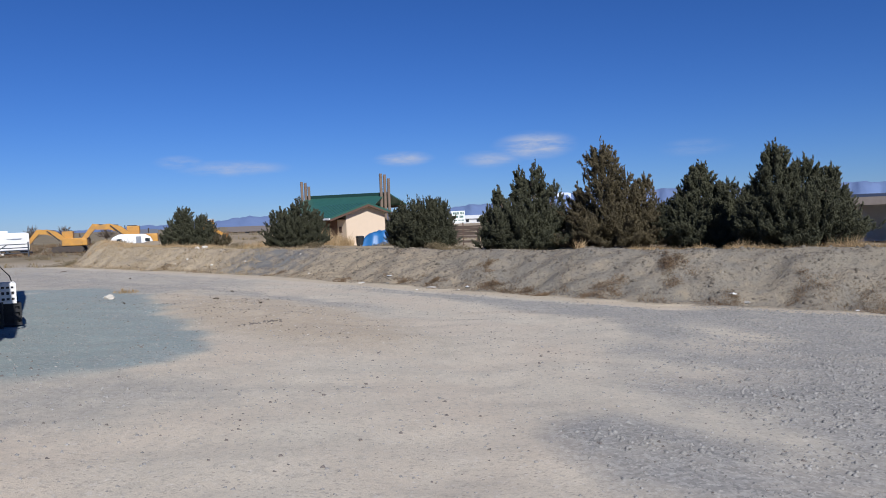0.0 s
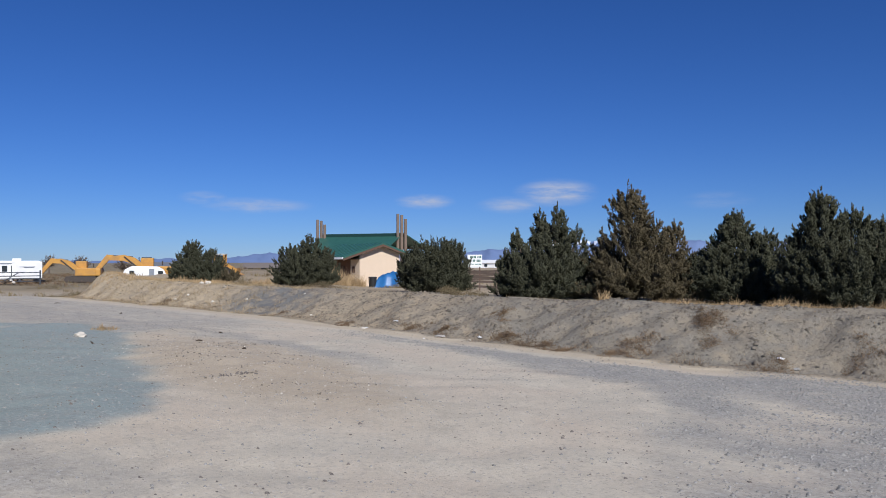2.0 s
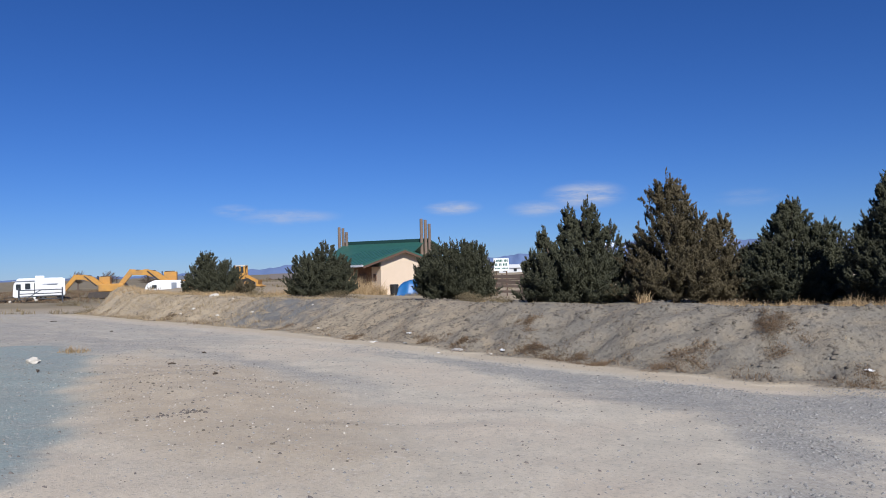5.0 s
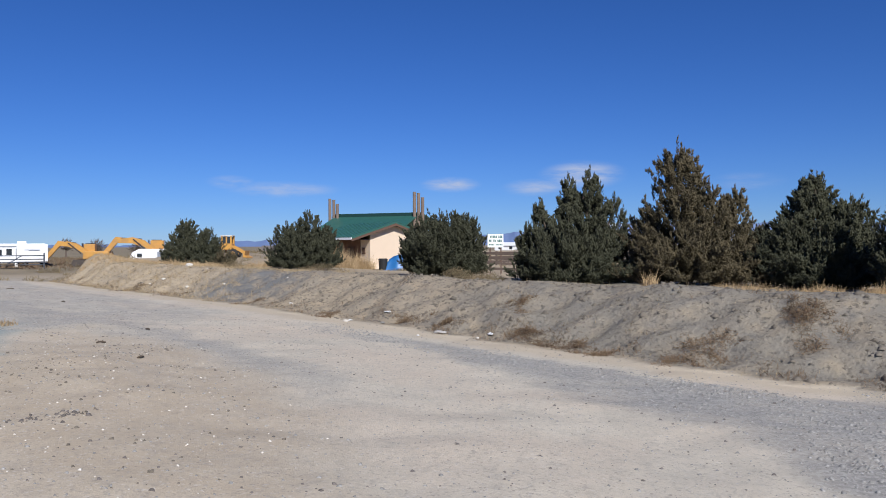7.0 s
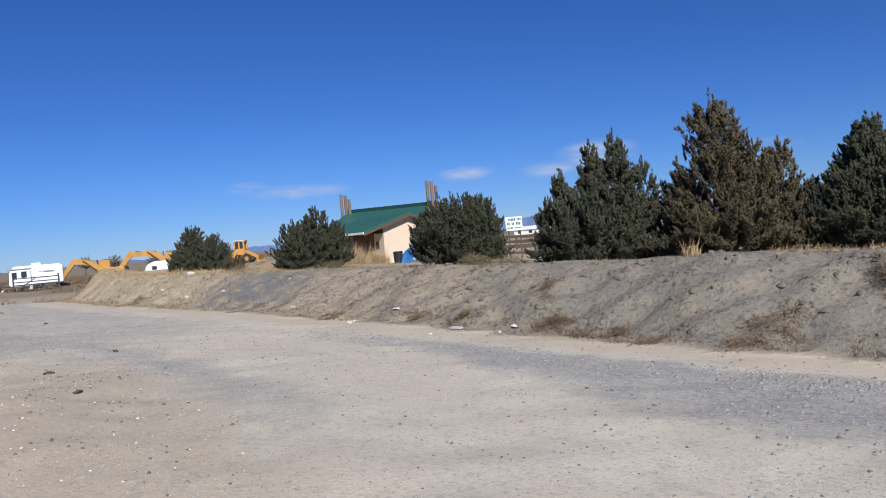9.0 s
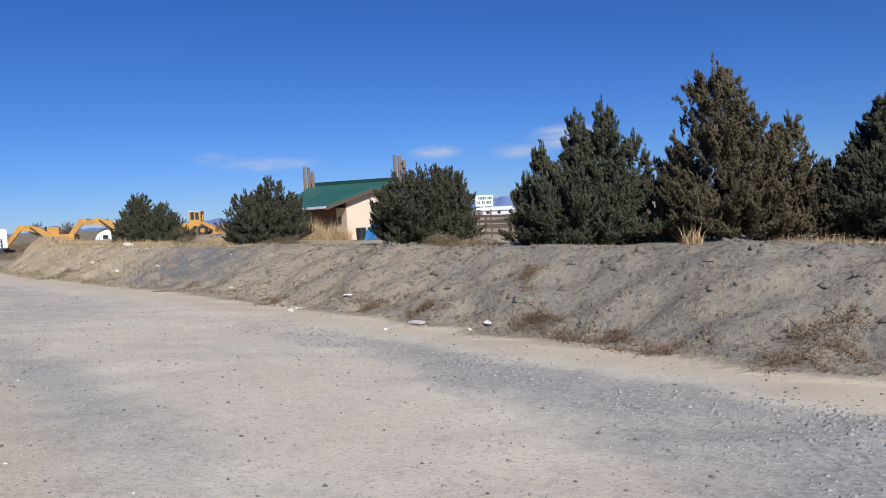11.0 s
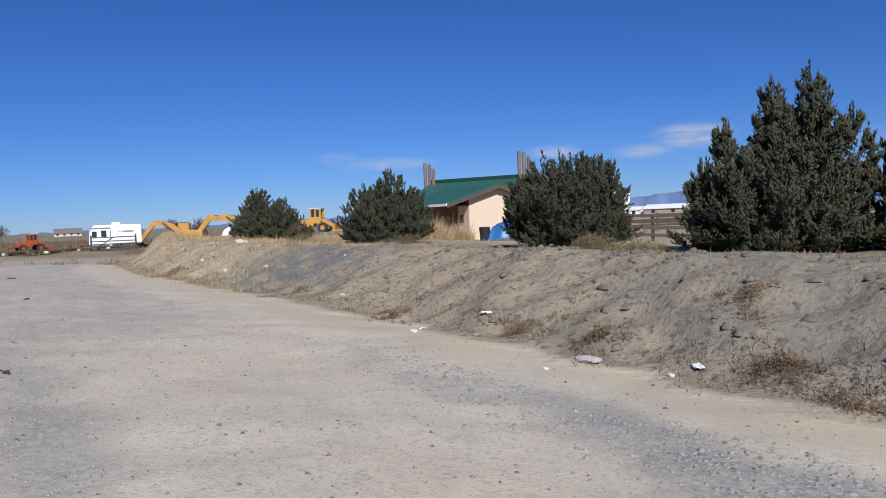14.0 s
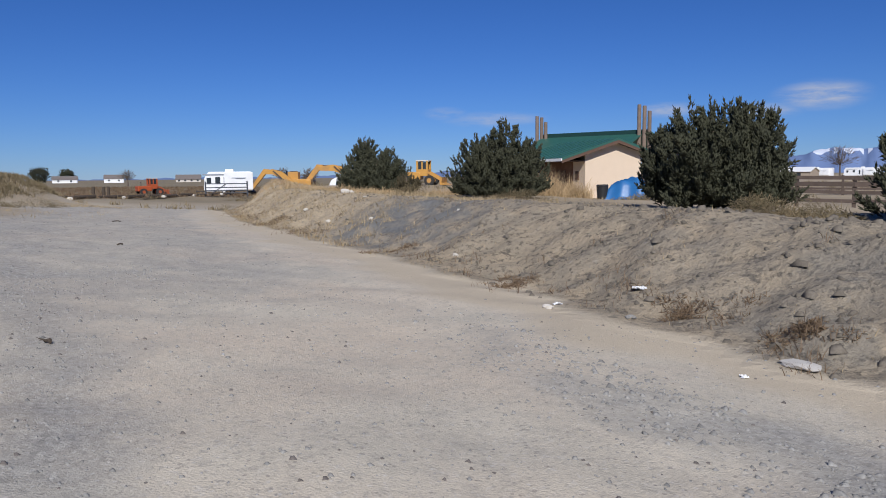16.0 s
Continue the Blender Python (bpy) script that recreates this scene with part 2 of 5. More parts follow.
M_DEADGRASS = mat("dead_bank_grass", (0.40, 0.31, 0.185), (0.25, 0.195, 0.115), 0.95, 4, 30, 0.0, vary=0.4, spec=0.1)
M_WEED = mat("dead_weed", (0.24, 0.165, 0.10), (0.14, 0.10, 0.07), 0.95, 5, 30, 0.0, vary=0.35, spec=0.1)
M_SAGE = mat("olive_brush", (0.26, 0.205, 0.12), (0.16, 0.13, 0.08), 0.95, 4, 30, 0.0, vary=0.35, spec=0.1)
M_STUCCO = mat("cream_stucco", (0.66, 0.53, 0.40), (0.60, 0.48, 0.36), 0.95, 2, 90, 0.25)
M_TRIM = mat("brown_trim", (0.13, 0.075, 0.05), (0.09, 0.055, 0.04), 0.7, 4, 40, 0.15)
M_SIDING = mat("shade_brown_board_siding", (0.19, 0.10, 0.06), (0.14, 0.075, 0.048), 0.8, 3, 40, 0.2)
M_GREEN = mat("green_metal_roof", (0.032, 0.112, 0.088), (0.026, 0.092, 0.072), 0.45, 1.5, 30, 0.05, spec=0.5)
# roof green darkened so the fascia looks shaded although the sun reaches it
M_DKGREEN = mat("shade_dark_green_fascia", (0.014, 0.048, 0.042), (0.010, 0.038, 0.034), 0.6, 1.5, 30, 0.05)
M_LOG = mat("weathered_log", (0.22, 0.165, 0.13), (0.13, 0.10, 0.08), 0.9, 4, 30, 0.3, vary=0.2)
M_FENCE = mat("weathered_rail_wood", (0.115, 0.085, 0.068), (0.06, 0.046, 0.038), 0.9, 3, 40, 0.3, vary=0.3)
M_RVWHITE = mat("white_fibreglass", (0.80, 0.81, 0.82), (0.70, 0.70, 0.70), 0.35, 1.2, 20, 0.02, dirt=(0.5, 0.46, 0.4), dirt_amt=0.35, spec=0.5)
M_RVGREY = mat("grey_graphic", (0.25, 0.27, 0.31), (0.17, 0.19, 0.22), 0.4, 3, 30, 0.0)
# faded white siding greyed to carry the side's shade; blotches are dirt
M_TRAILER = mat("shade_greyed_white_siding", (0.30, 0.31, 0.325), (0.22, 0.23, 0.245), 0.4, 1.4, 25, 0.03, dirt=(0.10, 0.105, 0.12), dirt_amt=0.75, spec=0.5)
M_NAVY = mat("navy_plastic", (0.035, 0.05, 0.10), (0.02, 0.03, 0.06), 0.5, 5, 40, 0.05)
M_BLACK = mat("black_plastic", (0.018, 0.018, 0.02), (0.03, 0.03, 0.03), 0.6, 6, 40, 0.05)
M_GLASS = mat("dark_window_glass", (0.02, 0.025, 0.03), (0.03, 0.035, 0.04), 0.08, 2, 10, 0.0, spec=0.8)
M_WHITE = mat("white_paint", (0.80, 0.80, 0.79), (0.72, 0.72, 0.70), 0.55, 3, 30, 0.05)
M_RUBBER = mat("tyre_rubber", (0.022, 0.022, 0.022), (0.045, 0.042, 0.04), 0.85, 8, 50, 0.2)
M_YELLOW = mat("construction_yellow", (0.56, 0.30, 0.07), (0.42, 0.21, 0.05), 0.5, 1.5, 20, 0.05, dirt=(0.22, 0.14, 0.08), dirt_amt=0.6)
M_ORANGE = mat("orange_paint", (0.42, 0.085, 0.028), (0.26, 0.06, 0.022), 0.5, 1.5, 20, 0.05, dirt=(0.2, 0.12, 0.08), dirt_amt=0.5)
M_STEEL = mat("rusty_dark_steel", (0.10, 0.085, 0.075), (0.06, 0.05, 0.045), 0.7, 4, 40, 0.2, metal=0.4)
M_PIPE = mat("galvanised_pipe", (0.36, 0.38, 0.40), (0.26, 0.27, 0.29), 0.5, 4, 40, 0.05, metal=0.6)
M_TARP = mat("blue_tarp", (0.03, 0.16, 0.40), (0.02, 0.10, 0.27), 0.45, 2, 20, 0.1, spec=0.4)
M_GATE = mat("dark_gate_paint", (0.075, 0.085, 0.10), (0.05, 0.055, 0.07), 0.6, 4, 40, 0.05)
M_SIGN = mat("sign_white", (0.80, 0.82, 0.80), (0.74, 0.76, 0.74), 0.5, 2, 20, 0.0)
M_LETTER = mat("sign_green", (0.04, 0.12, 0.10), (0.05, 0.14, 0.11), 0.6, 2, 20, 0.0)
M_BROWNROOF = mat("brown_shingle", (0.19, 0.165, 0.15), (0.14, 0.12, 0.11), 0.9, 3, 30, 0.2)
M_BARNWALL = mat("tan_barn_siding", (0.36, 0.29, 0.22), (0.28, 0.23, 0.18), 0.85, 2, 30, 0.1)
# the blue of distant air is mixed into the slope colour itself
M_HILL = mat("haze_tinted_mountain", (0.17, 0.235, 0.40), (0.14, 0.20, 0.36), 1.0, 0.004, 0.02, 0.0, coords="Object", spec=0.0)
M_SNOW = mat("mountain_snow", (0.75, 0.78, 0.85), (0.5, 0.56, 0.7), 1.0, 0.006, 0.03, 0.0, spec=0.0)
# clod tone kept dark, partly to stand in for shadowed pits
M_CLOD = mat("clay_clod", (0.20, 0.172, 0.135), (0.085, 0.073, 0.06), 0.95, 6, 50, 0.3, vary=0.3)
M_DARKROCK = mat("dark_rubble", (0.15, 0.13, 0.115), (0.09, 0.08, 0.075), 0.9, 8, 50, 0.3, vary=0.4)
M_CONC = mat("pale_concrete", (0.55, 0.52, 0.48), (0.44, 0.41, 0.37), 0.9, 4, 50, 0.3)


# ---- mesh helpers ----
def mesh_ob(name, bm, material, parent=None, smooth=False):
    me = bpy.data.meshes.new(name)
    bm.normal_update()
    bm.to_mesh(me)
    bm.free()
    for f in me.polygons:
        f.use_smooth = smooth
    me.materials.append(material)
    ob = new(name, me)
    if parent:
        ob.parent = parent
    return ob


def part(name, bm, material, parent, label="", smooth=False):
    ob = mesh_ob(name, bm, material, parent, smooth)
    return tagged(ob, label) if label else ob


def data_ob(name, verts, faces, material, parent=None, smooth=False):
    me = bpy.data.meshes.new(name)
    me.from_pydata(verts, [], faces)
    me.update()
    me.materials.append(material)
    if smooth:
        me.polygons.foreach_set("use_smooth", [True] * len(me.polygons))
    ob = new(name, me)
    if parent:
        ob.parent = parent
    return ob


def fast_ob(name, verts, tris, material, parent=None):
    """A mesh object from arrays of corners and triangles."""
    me = bpy.data.meshes.new(name)
    verts, tris = np.asarray(verts, np.float32), np.asarray(tris, np.int32)
    me.vertices.add(len(verts))
    me.vertices.foreach_set("co", verts.ravel())
    me.loops.add(tris.size)
    me.loops.foreach_set("vertex_index", tris.ravel())
    me.polygons.add(len(tris))
    me.polygons.foreach_set("loop_start", np.arange(0, tris.size, 3, dtype=np.int32))
    me.polygons.foreach_set("loop_total", np.full(len(tris), 3, np.int32))
    me.update(calc_edges=True)
    me.validate()
    me.materials.append(material)
    ob = new(name, me)
    if parent:
        ob.parent = parent
    return ob


def thing(name, m, label, category, group=""):
    """An empty at a thing's base that carries its parts."""
    ob = new(name)
    ob.empty_display_size = 0.2
    ob.matrix_world = m
    return tagged(ob, label, category, group)


def box(bm, c, s, rot=None, bevel=0.0):
    r = bmesh.ops.create_cube(bm, size=1.0)
    vs = r["verts"]
    m = Matrix.Translation(c) @ (rot.to_4x4() if rot else Matrix()) @ Matrix.Diagonal((*s, 1))
    bmesh.ops.transform(bm, matrix=m, verts=vs)
    if bevel:
        es = list({e for v in vs for e in v.link_edges})
        bmesh.ops.bevel(bm, geom=es, offset=bevel, segments=2, affect="EDGES", profile=0.5)
    return bm


def cyl(bm, p0, p1, r0, r1=None, n=10):
    p0, p1 = Vector(p0), Vector(p1)
    d = p1 - p0
    m = Matrix.Translation((p0 + p1) / 2) @ d.to_track_quat("Z", "Y").to_matrix().to_4x4()
    bmesh.ops.create_cone(bm, cap_ends=True, segments=n, radius1=r0, radius2=r0 if r1 is None else r1, depth=d.length, matrix=m)
    return bm


def tube(bm, pts, r, n=8):
    for a, b in zip(pts, pts[1:]):
        cyl(bm, a, b, r, r, n)
    for p in pts[1:-1]:
        bmesh.ops.create_icosphere(bm, subdivisions=1, radius=r * 1.02, matrix=Matrix.Translation(p))
    return bm


def prism(bm, outline, y0, y1):
    """A solid from an outline of (x, z), drawn along y."""
    lo = [bm.verts.new((x, y0, z)) for x, z in outline]
    hi = [bm.verts.new((x, y1, z)) for x, z in outline]
    k = len(outline)
    bm.faces.new(lo)
    bm.faces.new(hi[::-1])
    for i in range(k):
        bm.faces.new((lo[i], hi[i], hi[(i + 1) % k], lo[(i + 1) % k]))
    bmesh.ops.recalc_face_normals(bm, faces=bm.faces[:])
    return bm


def B():
    return bmesh.new()


def yaw_of(dx, dy):
    return math.degrees(math.atan2(dy, dx))


# ---- ground ----
BASE = np.array([(-62, 112), (-47, 72), (-40.8, 52), (-38.7, 47.4), (-37.3, 45.0), (-34.3, 42.3), (-29.5, 38.1), (-22, 31.8), (-17.4, 28.7), (-14.6, 26.8), (-12.3, 25.4), (-9, 23.5), (-6, 21.6),
                 (-3.6, 20.1), (-1, 18.5), (1.2, 17.2), (3.2, 16.2), (5.3, 15.9), (8, 15.0), (14, 13.2), (40, 6), (160, -20)], float)


def smooth(t):
    t = np.clip(t, 0, 1)
    return t * t * (3 - 2 * t)


def bank_side(x, y):
    """Metres behind the foot of the bank; negative on the road."""
    x, y = np.asarray(x, float), np.asarray(y, float)
    best, sign = np.full(x.shape, 1e9), np.ones(x.shape)
    for a, b in zip(BASE, BASE[1:]):
        d = b - a
        t = np.clip(((x - a[0]) * d[0] + (y - a[1]) * d[1]) / (d @ d), 0, 1)
        px, py = x - a[0] - t * d[0], y - a[1] - t * d[1]
        dist = np.hypot(px, py)
        side = np.where(d[0] * py - d[1] * px > 0, 1.0, -1.0)
        near = dist < best
        sign, best = np.where(near, side, sign), np.where(near, dist, best)
    return best * sign


RNG = np.random.default_rng(7)
WAVES = [(2 * math.pi / L * math.cos(a), 2 * math.pi / L * math.sin(a), p, L) for L, a, p in
         zip(np.geomspace(0.7, 7, 40), RNG.uniform(0, 6.28, 40), RNG.uniform(0, 6.28, 40))]


def rolls(x, y, lo, hi):
    """Uneven ground of waves between two lengths, about -1 to 1."""
    some = [w for w in WAVES if lo <= w[3] <= hi]
    return sum(np.sin(kx * x + ky * y + p) for kx, ky, p, _ in some) / math.sqrt(len(some)) / 1.2


def height(x, y):
    x, y = np.asarray(x, float), np.asarray(y, float)
    far = smooth((np.hypot(x + 5, y - 15) - 50) / 60)
    drop = 0.85 * (np.clip(-(x + 12) * 0.75 + (y - 25) * 0.66, 0, 42) / 34) ** 1.4
    lot = (0.20 - 0.038 * x - 0.034 * y - drop) * (1 - far) + (-0.70) * far
    lot = lot + 0.012 * rolls(x, y, 0.7, 2) + 0.03 * rolls(x, y, 2, 7)
    s = bank_side(x, y)
    wob = s - 0.55 + 0.14 * rolls(x, y, 1.5, 7)
    crest = 0.66 + 0.06 * rolls(x, y, 3, 7) + 0.42 * np.exp(-((x + 34.6) ** 2 + (y - 46.2) ** 2) / 8)
    up = smooth(wob / 2.7) ** 0.9
    top = crest - 0.27 * smooth((s - 3.4) / 4) - 0.78 * smooth((s - 8) / 20)
    z = np.where(s > -0.6, lot + (top - lot) * up, lot)
    lumps = np.clip((s - 0.3) / 0.6, 0, 1) * np.clip((5 - s) / 2, 0.15, 1)
    z = z + lumps * (0.055 * np.tanh(2.6 * rolls(x, y, 0.7, 1.15)) + 0.02 * np.abs(rolls(x, y, 1.0, 2.5)))
    # low mound on the far side of the track, with a spread of dirt before it
    for (ax, ay), (bx, by), amp, wide in (((-52, 41), (-45.0, 28.5), 1.85, 2.6), ((-37, 30), (-25, 21), 0.25, 2.0)):
        dx, dy = bx - ax, by - ay
        t = np.clip(((x - ax) * dx + (y - ay) * dy) / (dx * dx + dy * dy), 0, 1)
        z = z + amp * np.exp(-((x - ax - t * dx) ** 2 + (y - ay - t * dy) ** 2) / wide ** 2)
    # scraped-up dirt beside the gravel pad
    u, v = (x + 5.4) * 0.72 - (y - 11.9) * 0.69, (x + 5.4) * 0.69 + (y - 11.9) * 0.72
    z = z + 0.13 * np.exp(-(u / 2.6) ** 2 - (v / 0.9) ** 2) * (1 + 0.15 * rolls(x, y, 0.7, 2))
    # low ridge of dirt along the end of the lot
    t = np.clip(((x + 57) * -9 + (y - 46) * 27) / 810, 0, 1)
    z = z + 0.28 * np.exp(-((x + 57 + t * 9) ** 2 + (y - 46 - t * 27) ** 2) / 2.5)
    return z


def H(x, y):
    return float(height(np.array([x]), np.array([y]))[0])


def spread_lines(lo, hi, step, far):
    mid = np.arange(lo, hi + 1e-6, step)
    out = step * 1.18 ** np.arange(1, 70)
    out = np.cumsum(out)
    out = out[out < far]
    return np.concatenate([lo - out[::-1], mid, hi + out])


def soft_blob(x, y, cx, cy, rx, ry, turn=0.0):
    c, s = math.cos(radians(turn)), math.sin(radians(turn))
    u, v = (x - cx) * c + (y - cy) * s, -(x - cx) * s + (y - cy) * c
    return smooth(1.4 - np.hypot(u / rx, v / ry))


def sharp_blob(x, y, cx, cy, rx, ry, turn, edge):
    c, s = math.cos(radians(turn)), math.sin(radians(turn))
    u, v = (x - cx) * c + (y - cy) * s, -(x - cx) * s + (y - cy) * c
    return smooth((1.0 + edge / 2 + 0.10 * rolls(x, y, 1.2, 5) - np.hypot(u / rx, v / ry)) / edge)


def slate_mask(x, y):
    """The blue-grey gravel pad beside the trailer: a long patch with square, ragged ends."""
    u, v = (x + 9.6) * 0.634 - (y - 9.4) * 0.773, (x + 9.6) * 0.773 + (y - 9.4) * 0.634
    far = (np.abs((u + 0.9) / 7.6) ** 5 + np.abs(v / 3.3) ** 5) ** 0.2
    return smooth((1.08 + 0.07 * rolls(x, y, 0.8, 3) - far) / 0.16)


def berm_mask(x, y):
    return sharp_blob(x, y, -5.3, 11.9, 5.6, 1.7, -44, 0.7)


def gravel_mask(x, y, s):
    g = 0.17 + 0 * x
    g = np.maximum(g, (0.38 + 0.5 * smooth((x + 7) / 5)) * smooth((s + 2.9 + 1.6 * smooth((x + 3) / 4)) / 1.3) * smooth((-0.95 - s) / 0.5))
    g = np.maximum(g, 1.0 * slate_mask(x, y))
    g = np.maximum(g, 0.62 * sharp_blob(x, y, -4.6, 3.0, 1.6, 3.2, -50, 0.9))
    g = np.maximum(g, 0.9 * smooth((x - 0.9 - 0.05 * y + 1.0 * rolls(x, y, 2, 7)) / 2.4))
    g = np.maximum(g, 0.72 * smooth((-4.2 - s) / 1.5) * smooth((s + 10) / 2) * smooth((-4.0 - x) / 3) * smooth((y - 14) / 3))
    g = np.maximum(g, 0.60 * smooth((-6.5 - x) / 5) * smooth((-1.3 - s) / 0.6) * smooth((s + 12) / 2))
    g = np.maximum(g, 0.7 * sharp_blob(x, y, -6.6, 15.1, 5.2, 1.2, -36, 0.8))
    g = g - 0.6 * berm_mask(x, y)
    return np.clip(g, 0, 1)


def build_ground():
    xs, ys = spread_lines(-38, 13, 0.2, 4200), spread_lines(1, 46, 0.2, 4200)
    X, Y = np.meshgrid(xs, ys)
    x, y = X.ravel(), Y.ravel()
    z = height(x, y)
    r = np.hypot(x, y)
    z = z - np.maximum(r - 2500, 0) * 0.002
    w, h = len(xs), len(ys)
    i = (np.arange(h - 1)[:, None] * w + np.arange(w - 1)[None]).ravel()
    faces = np.stack([i, i + 1, i + w + 1, i + w], 1)
    me = bpy.data.meshes.new("ground")
    me.vertices.add(len(x))
    me.vertices.foreach_set("co", np.stack([x, y, z], 1).astype(np.float32).ravel())
    me.loops.add(faces.size)
    me.loops.foreach_set("vertex_index", faces.astype(np.int32).ravel())
    me.polygons.add(len(faces))
    me.polygons.foreach_set("loop_start", np.arange(0, faces.size, 4, dtype=np.int32))
    me.polygons.foreach_set("loop_total", np.full(len(faces), 4, np.int32))
    me.polygons.foreach_set("use_smooth", np.ones(len(faces), bool))
    me.update(calc_edges=True)
    s = bank_side(x, y) + 0.3 * rolls(x, y, 1, 5)
    far = smooth((np.hypot(x + 8, y - 15) - 42) / 25)
    masks = {
        "bank": smooth((s + 0.1) / 0.5),
        "toe": smooth((s + 1.0) / 0.5) * smooth((0.45 - s) / 0.45) * 0.85 + 0.38 * smooth((-10.5 - x) / 4) * smooth((s - 0.6) / 0.5) * smooth((9 - s) / 3) * (1 - soft_blob(x, y, -12.5, 28.0, 3.4, 2.2, -30)),
        "shale": smooth(s / 0.8) * smooth((5 - s) / 1.5) * np.clip(soft_blob(x, y, -12.5, 28.0, 3.4, 2.2, -30) + 0.4 * soft_blob(x, y, 2, 19.5, 9, 2.6, -28), 0, 1),
        "gravel": gravel_mask(x, y, s),
        "scrub": smooth((-x - 48) / 12),
        "slate": 0.9 * slate_mask(x, y),
        "ash": smooth((x + 5.5) / 5) * smooth((s - 0.3) / 0.6),
        "straw": smooth((-13.5 - x) / 4) * smooth((s - 0.3) / 0.6),
        "brown": berm_mask(x, y),
        "plain": np.maximum(np.maximum(far, smooth((s - 8) / 5)), np.maximum(0.9 * soft_blob(x, y, -48.5, 35, 5, 10, 14), 0.7 * sharp_blob(x, y, -30.5, 25.5, 10.0, 3.4, -37, 0.5))),
    }
    for name, v in masks.items():
        me.attributes.new(name, "FLOAT", "POINT").data.foreach_set("value", v.astype(np.float32))
    me.materials.append(M_GROUND)
    return tagged(new("ground", me), "packed tan dirt and grey gravel lot with a bare clay bank", "ground", kind="structure")


build_ground()


def build_mountains():
    """Two far ranges, solid ridges with long front slopes, the higher one capped with snow."""
    deg = np.array([-60, -20, -8, -3, 1, 3, 4.7, 6, 9.3, 14, 20, 24, 26.3, 28, 33.7, 38, 44, 70], float)
    hgt = np.array([60, 70, 76, 84, 82, 86, 82, 60, 50, 32, 22, 26, 40, 24, 14, 8, 4, 2], float)
    a = np.arange(-60, 70, 0.25)
    top = np.interp(a, deg, hgt) + 2.2 * np.sin(a * 2.1) + 1.6 * np.sin(a * 5.3 + 1) + 1.0 * np.sin(a * 11 + 2)
    R = 3000
    rings = [(R * 0.86, 0.0), (R * 0.93, 0.42), (R * 0.97, 0.82), (R, 1.0), (R * 1.1, 0.0)]
    verts, faces = [], []
    for k, (rad, f) in enumerate(rings):
        for j, d in enumerate(a):
            rr = rad * (1 + 0.012 * math.sin(d * 3 + k) * (0 < f < 1)) / math.cos(radians(d)) ** 0.0
            z = -8 + (top[j] + 8) * f * (1 + (0.10 * math.sin(d * 7 + k * 2) if 0 < f < 1 else 0))
            verts.append((-math.sin(radians(d)) * rr, math.cos(radians(d)) * rr, z))
    n = len(a)
    for k in range(len(rings) - 1):
        for j in range(n - 1):
            faces.append((k * n + j, k * n + j + 1, (k + 1) * n + j + 1, (k + 1) * n + j))
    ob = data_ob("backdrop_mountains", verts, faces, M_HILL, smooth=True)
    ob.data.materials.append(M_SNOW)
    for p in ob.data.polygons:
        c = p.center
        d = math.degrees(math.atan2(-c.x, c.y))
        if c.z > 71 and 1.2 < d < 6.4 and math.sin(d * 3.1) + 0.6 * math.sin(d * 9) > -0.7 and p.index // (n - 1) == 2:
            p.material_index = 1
    tagged(ob, "mountain range tinted haze blue, with a little snow on top", "mountains", kind="structure")


build_mountains()


# ---- junipers ----
def sprig_mesh(points, dirs, length, width, rng):
    """Three-sided spindles at the points, along dirs: arrays of corners and triangles."""
    n = len(points)
    d = dirs / np.linalg.norm(dirs, axis=1, keepdims=True)
    ref = rng.normal(size=(n, 3))
    u = np.cross(d, ref)
    u /= np.linalg.norm(u, axis=1, keepdims=True) + 1e-9
    v = np.cross(d, u)
    L, W = length[:, None], width[:, None]
    mid = points + d * L * 0.4
    ring = [mid + (u * math.cos(a) + v * math.sin(a)) * W for a in (0, 2.094, 4.189)]
    verts = np.stack([points, *ring, points + d * L], 1).reshape(-1, 3)
    tri = np.array([(0, 2, 1), (0, 3, 2), (0, 1, 3), (4, 1, 2), (4, 2, 3), (4, 3, 1)])
    tris = (np.arange(n)[:, None, None] * 5 + tri[None]).reshape(-1, 3)
    return verts, tris


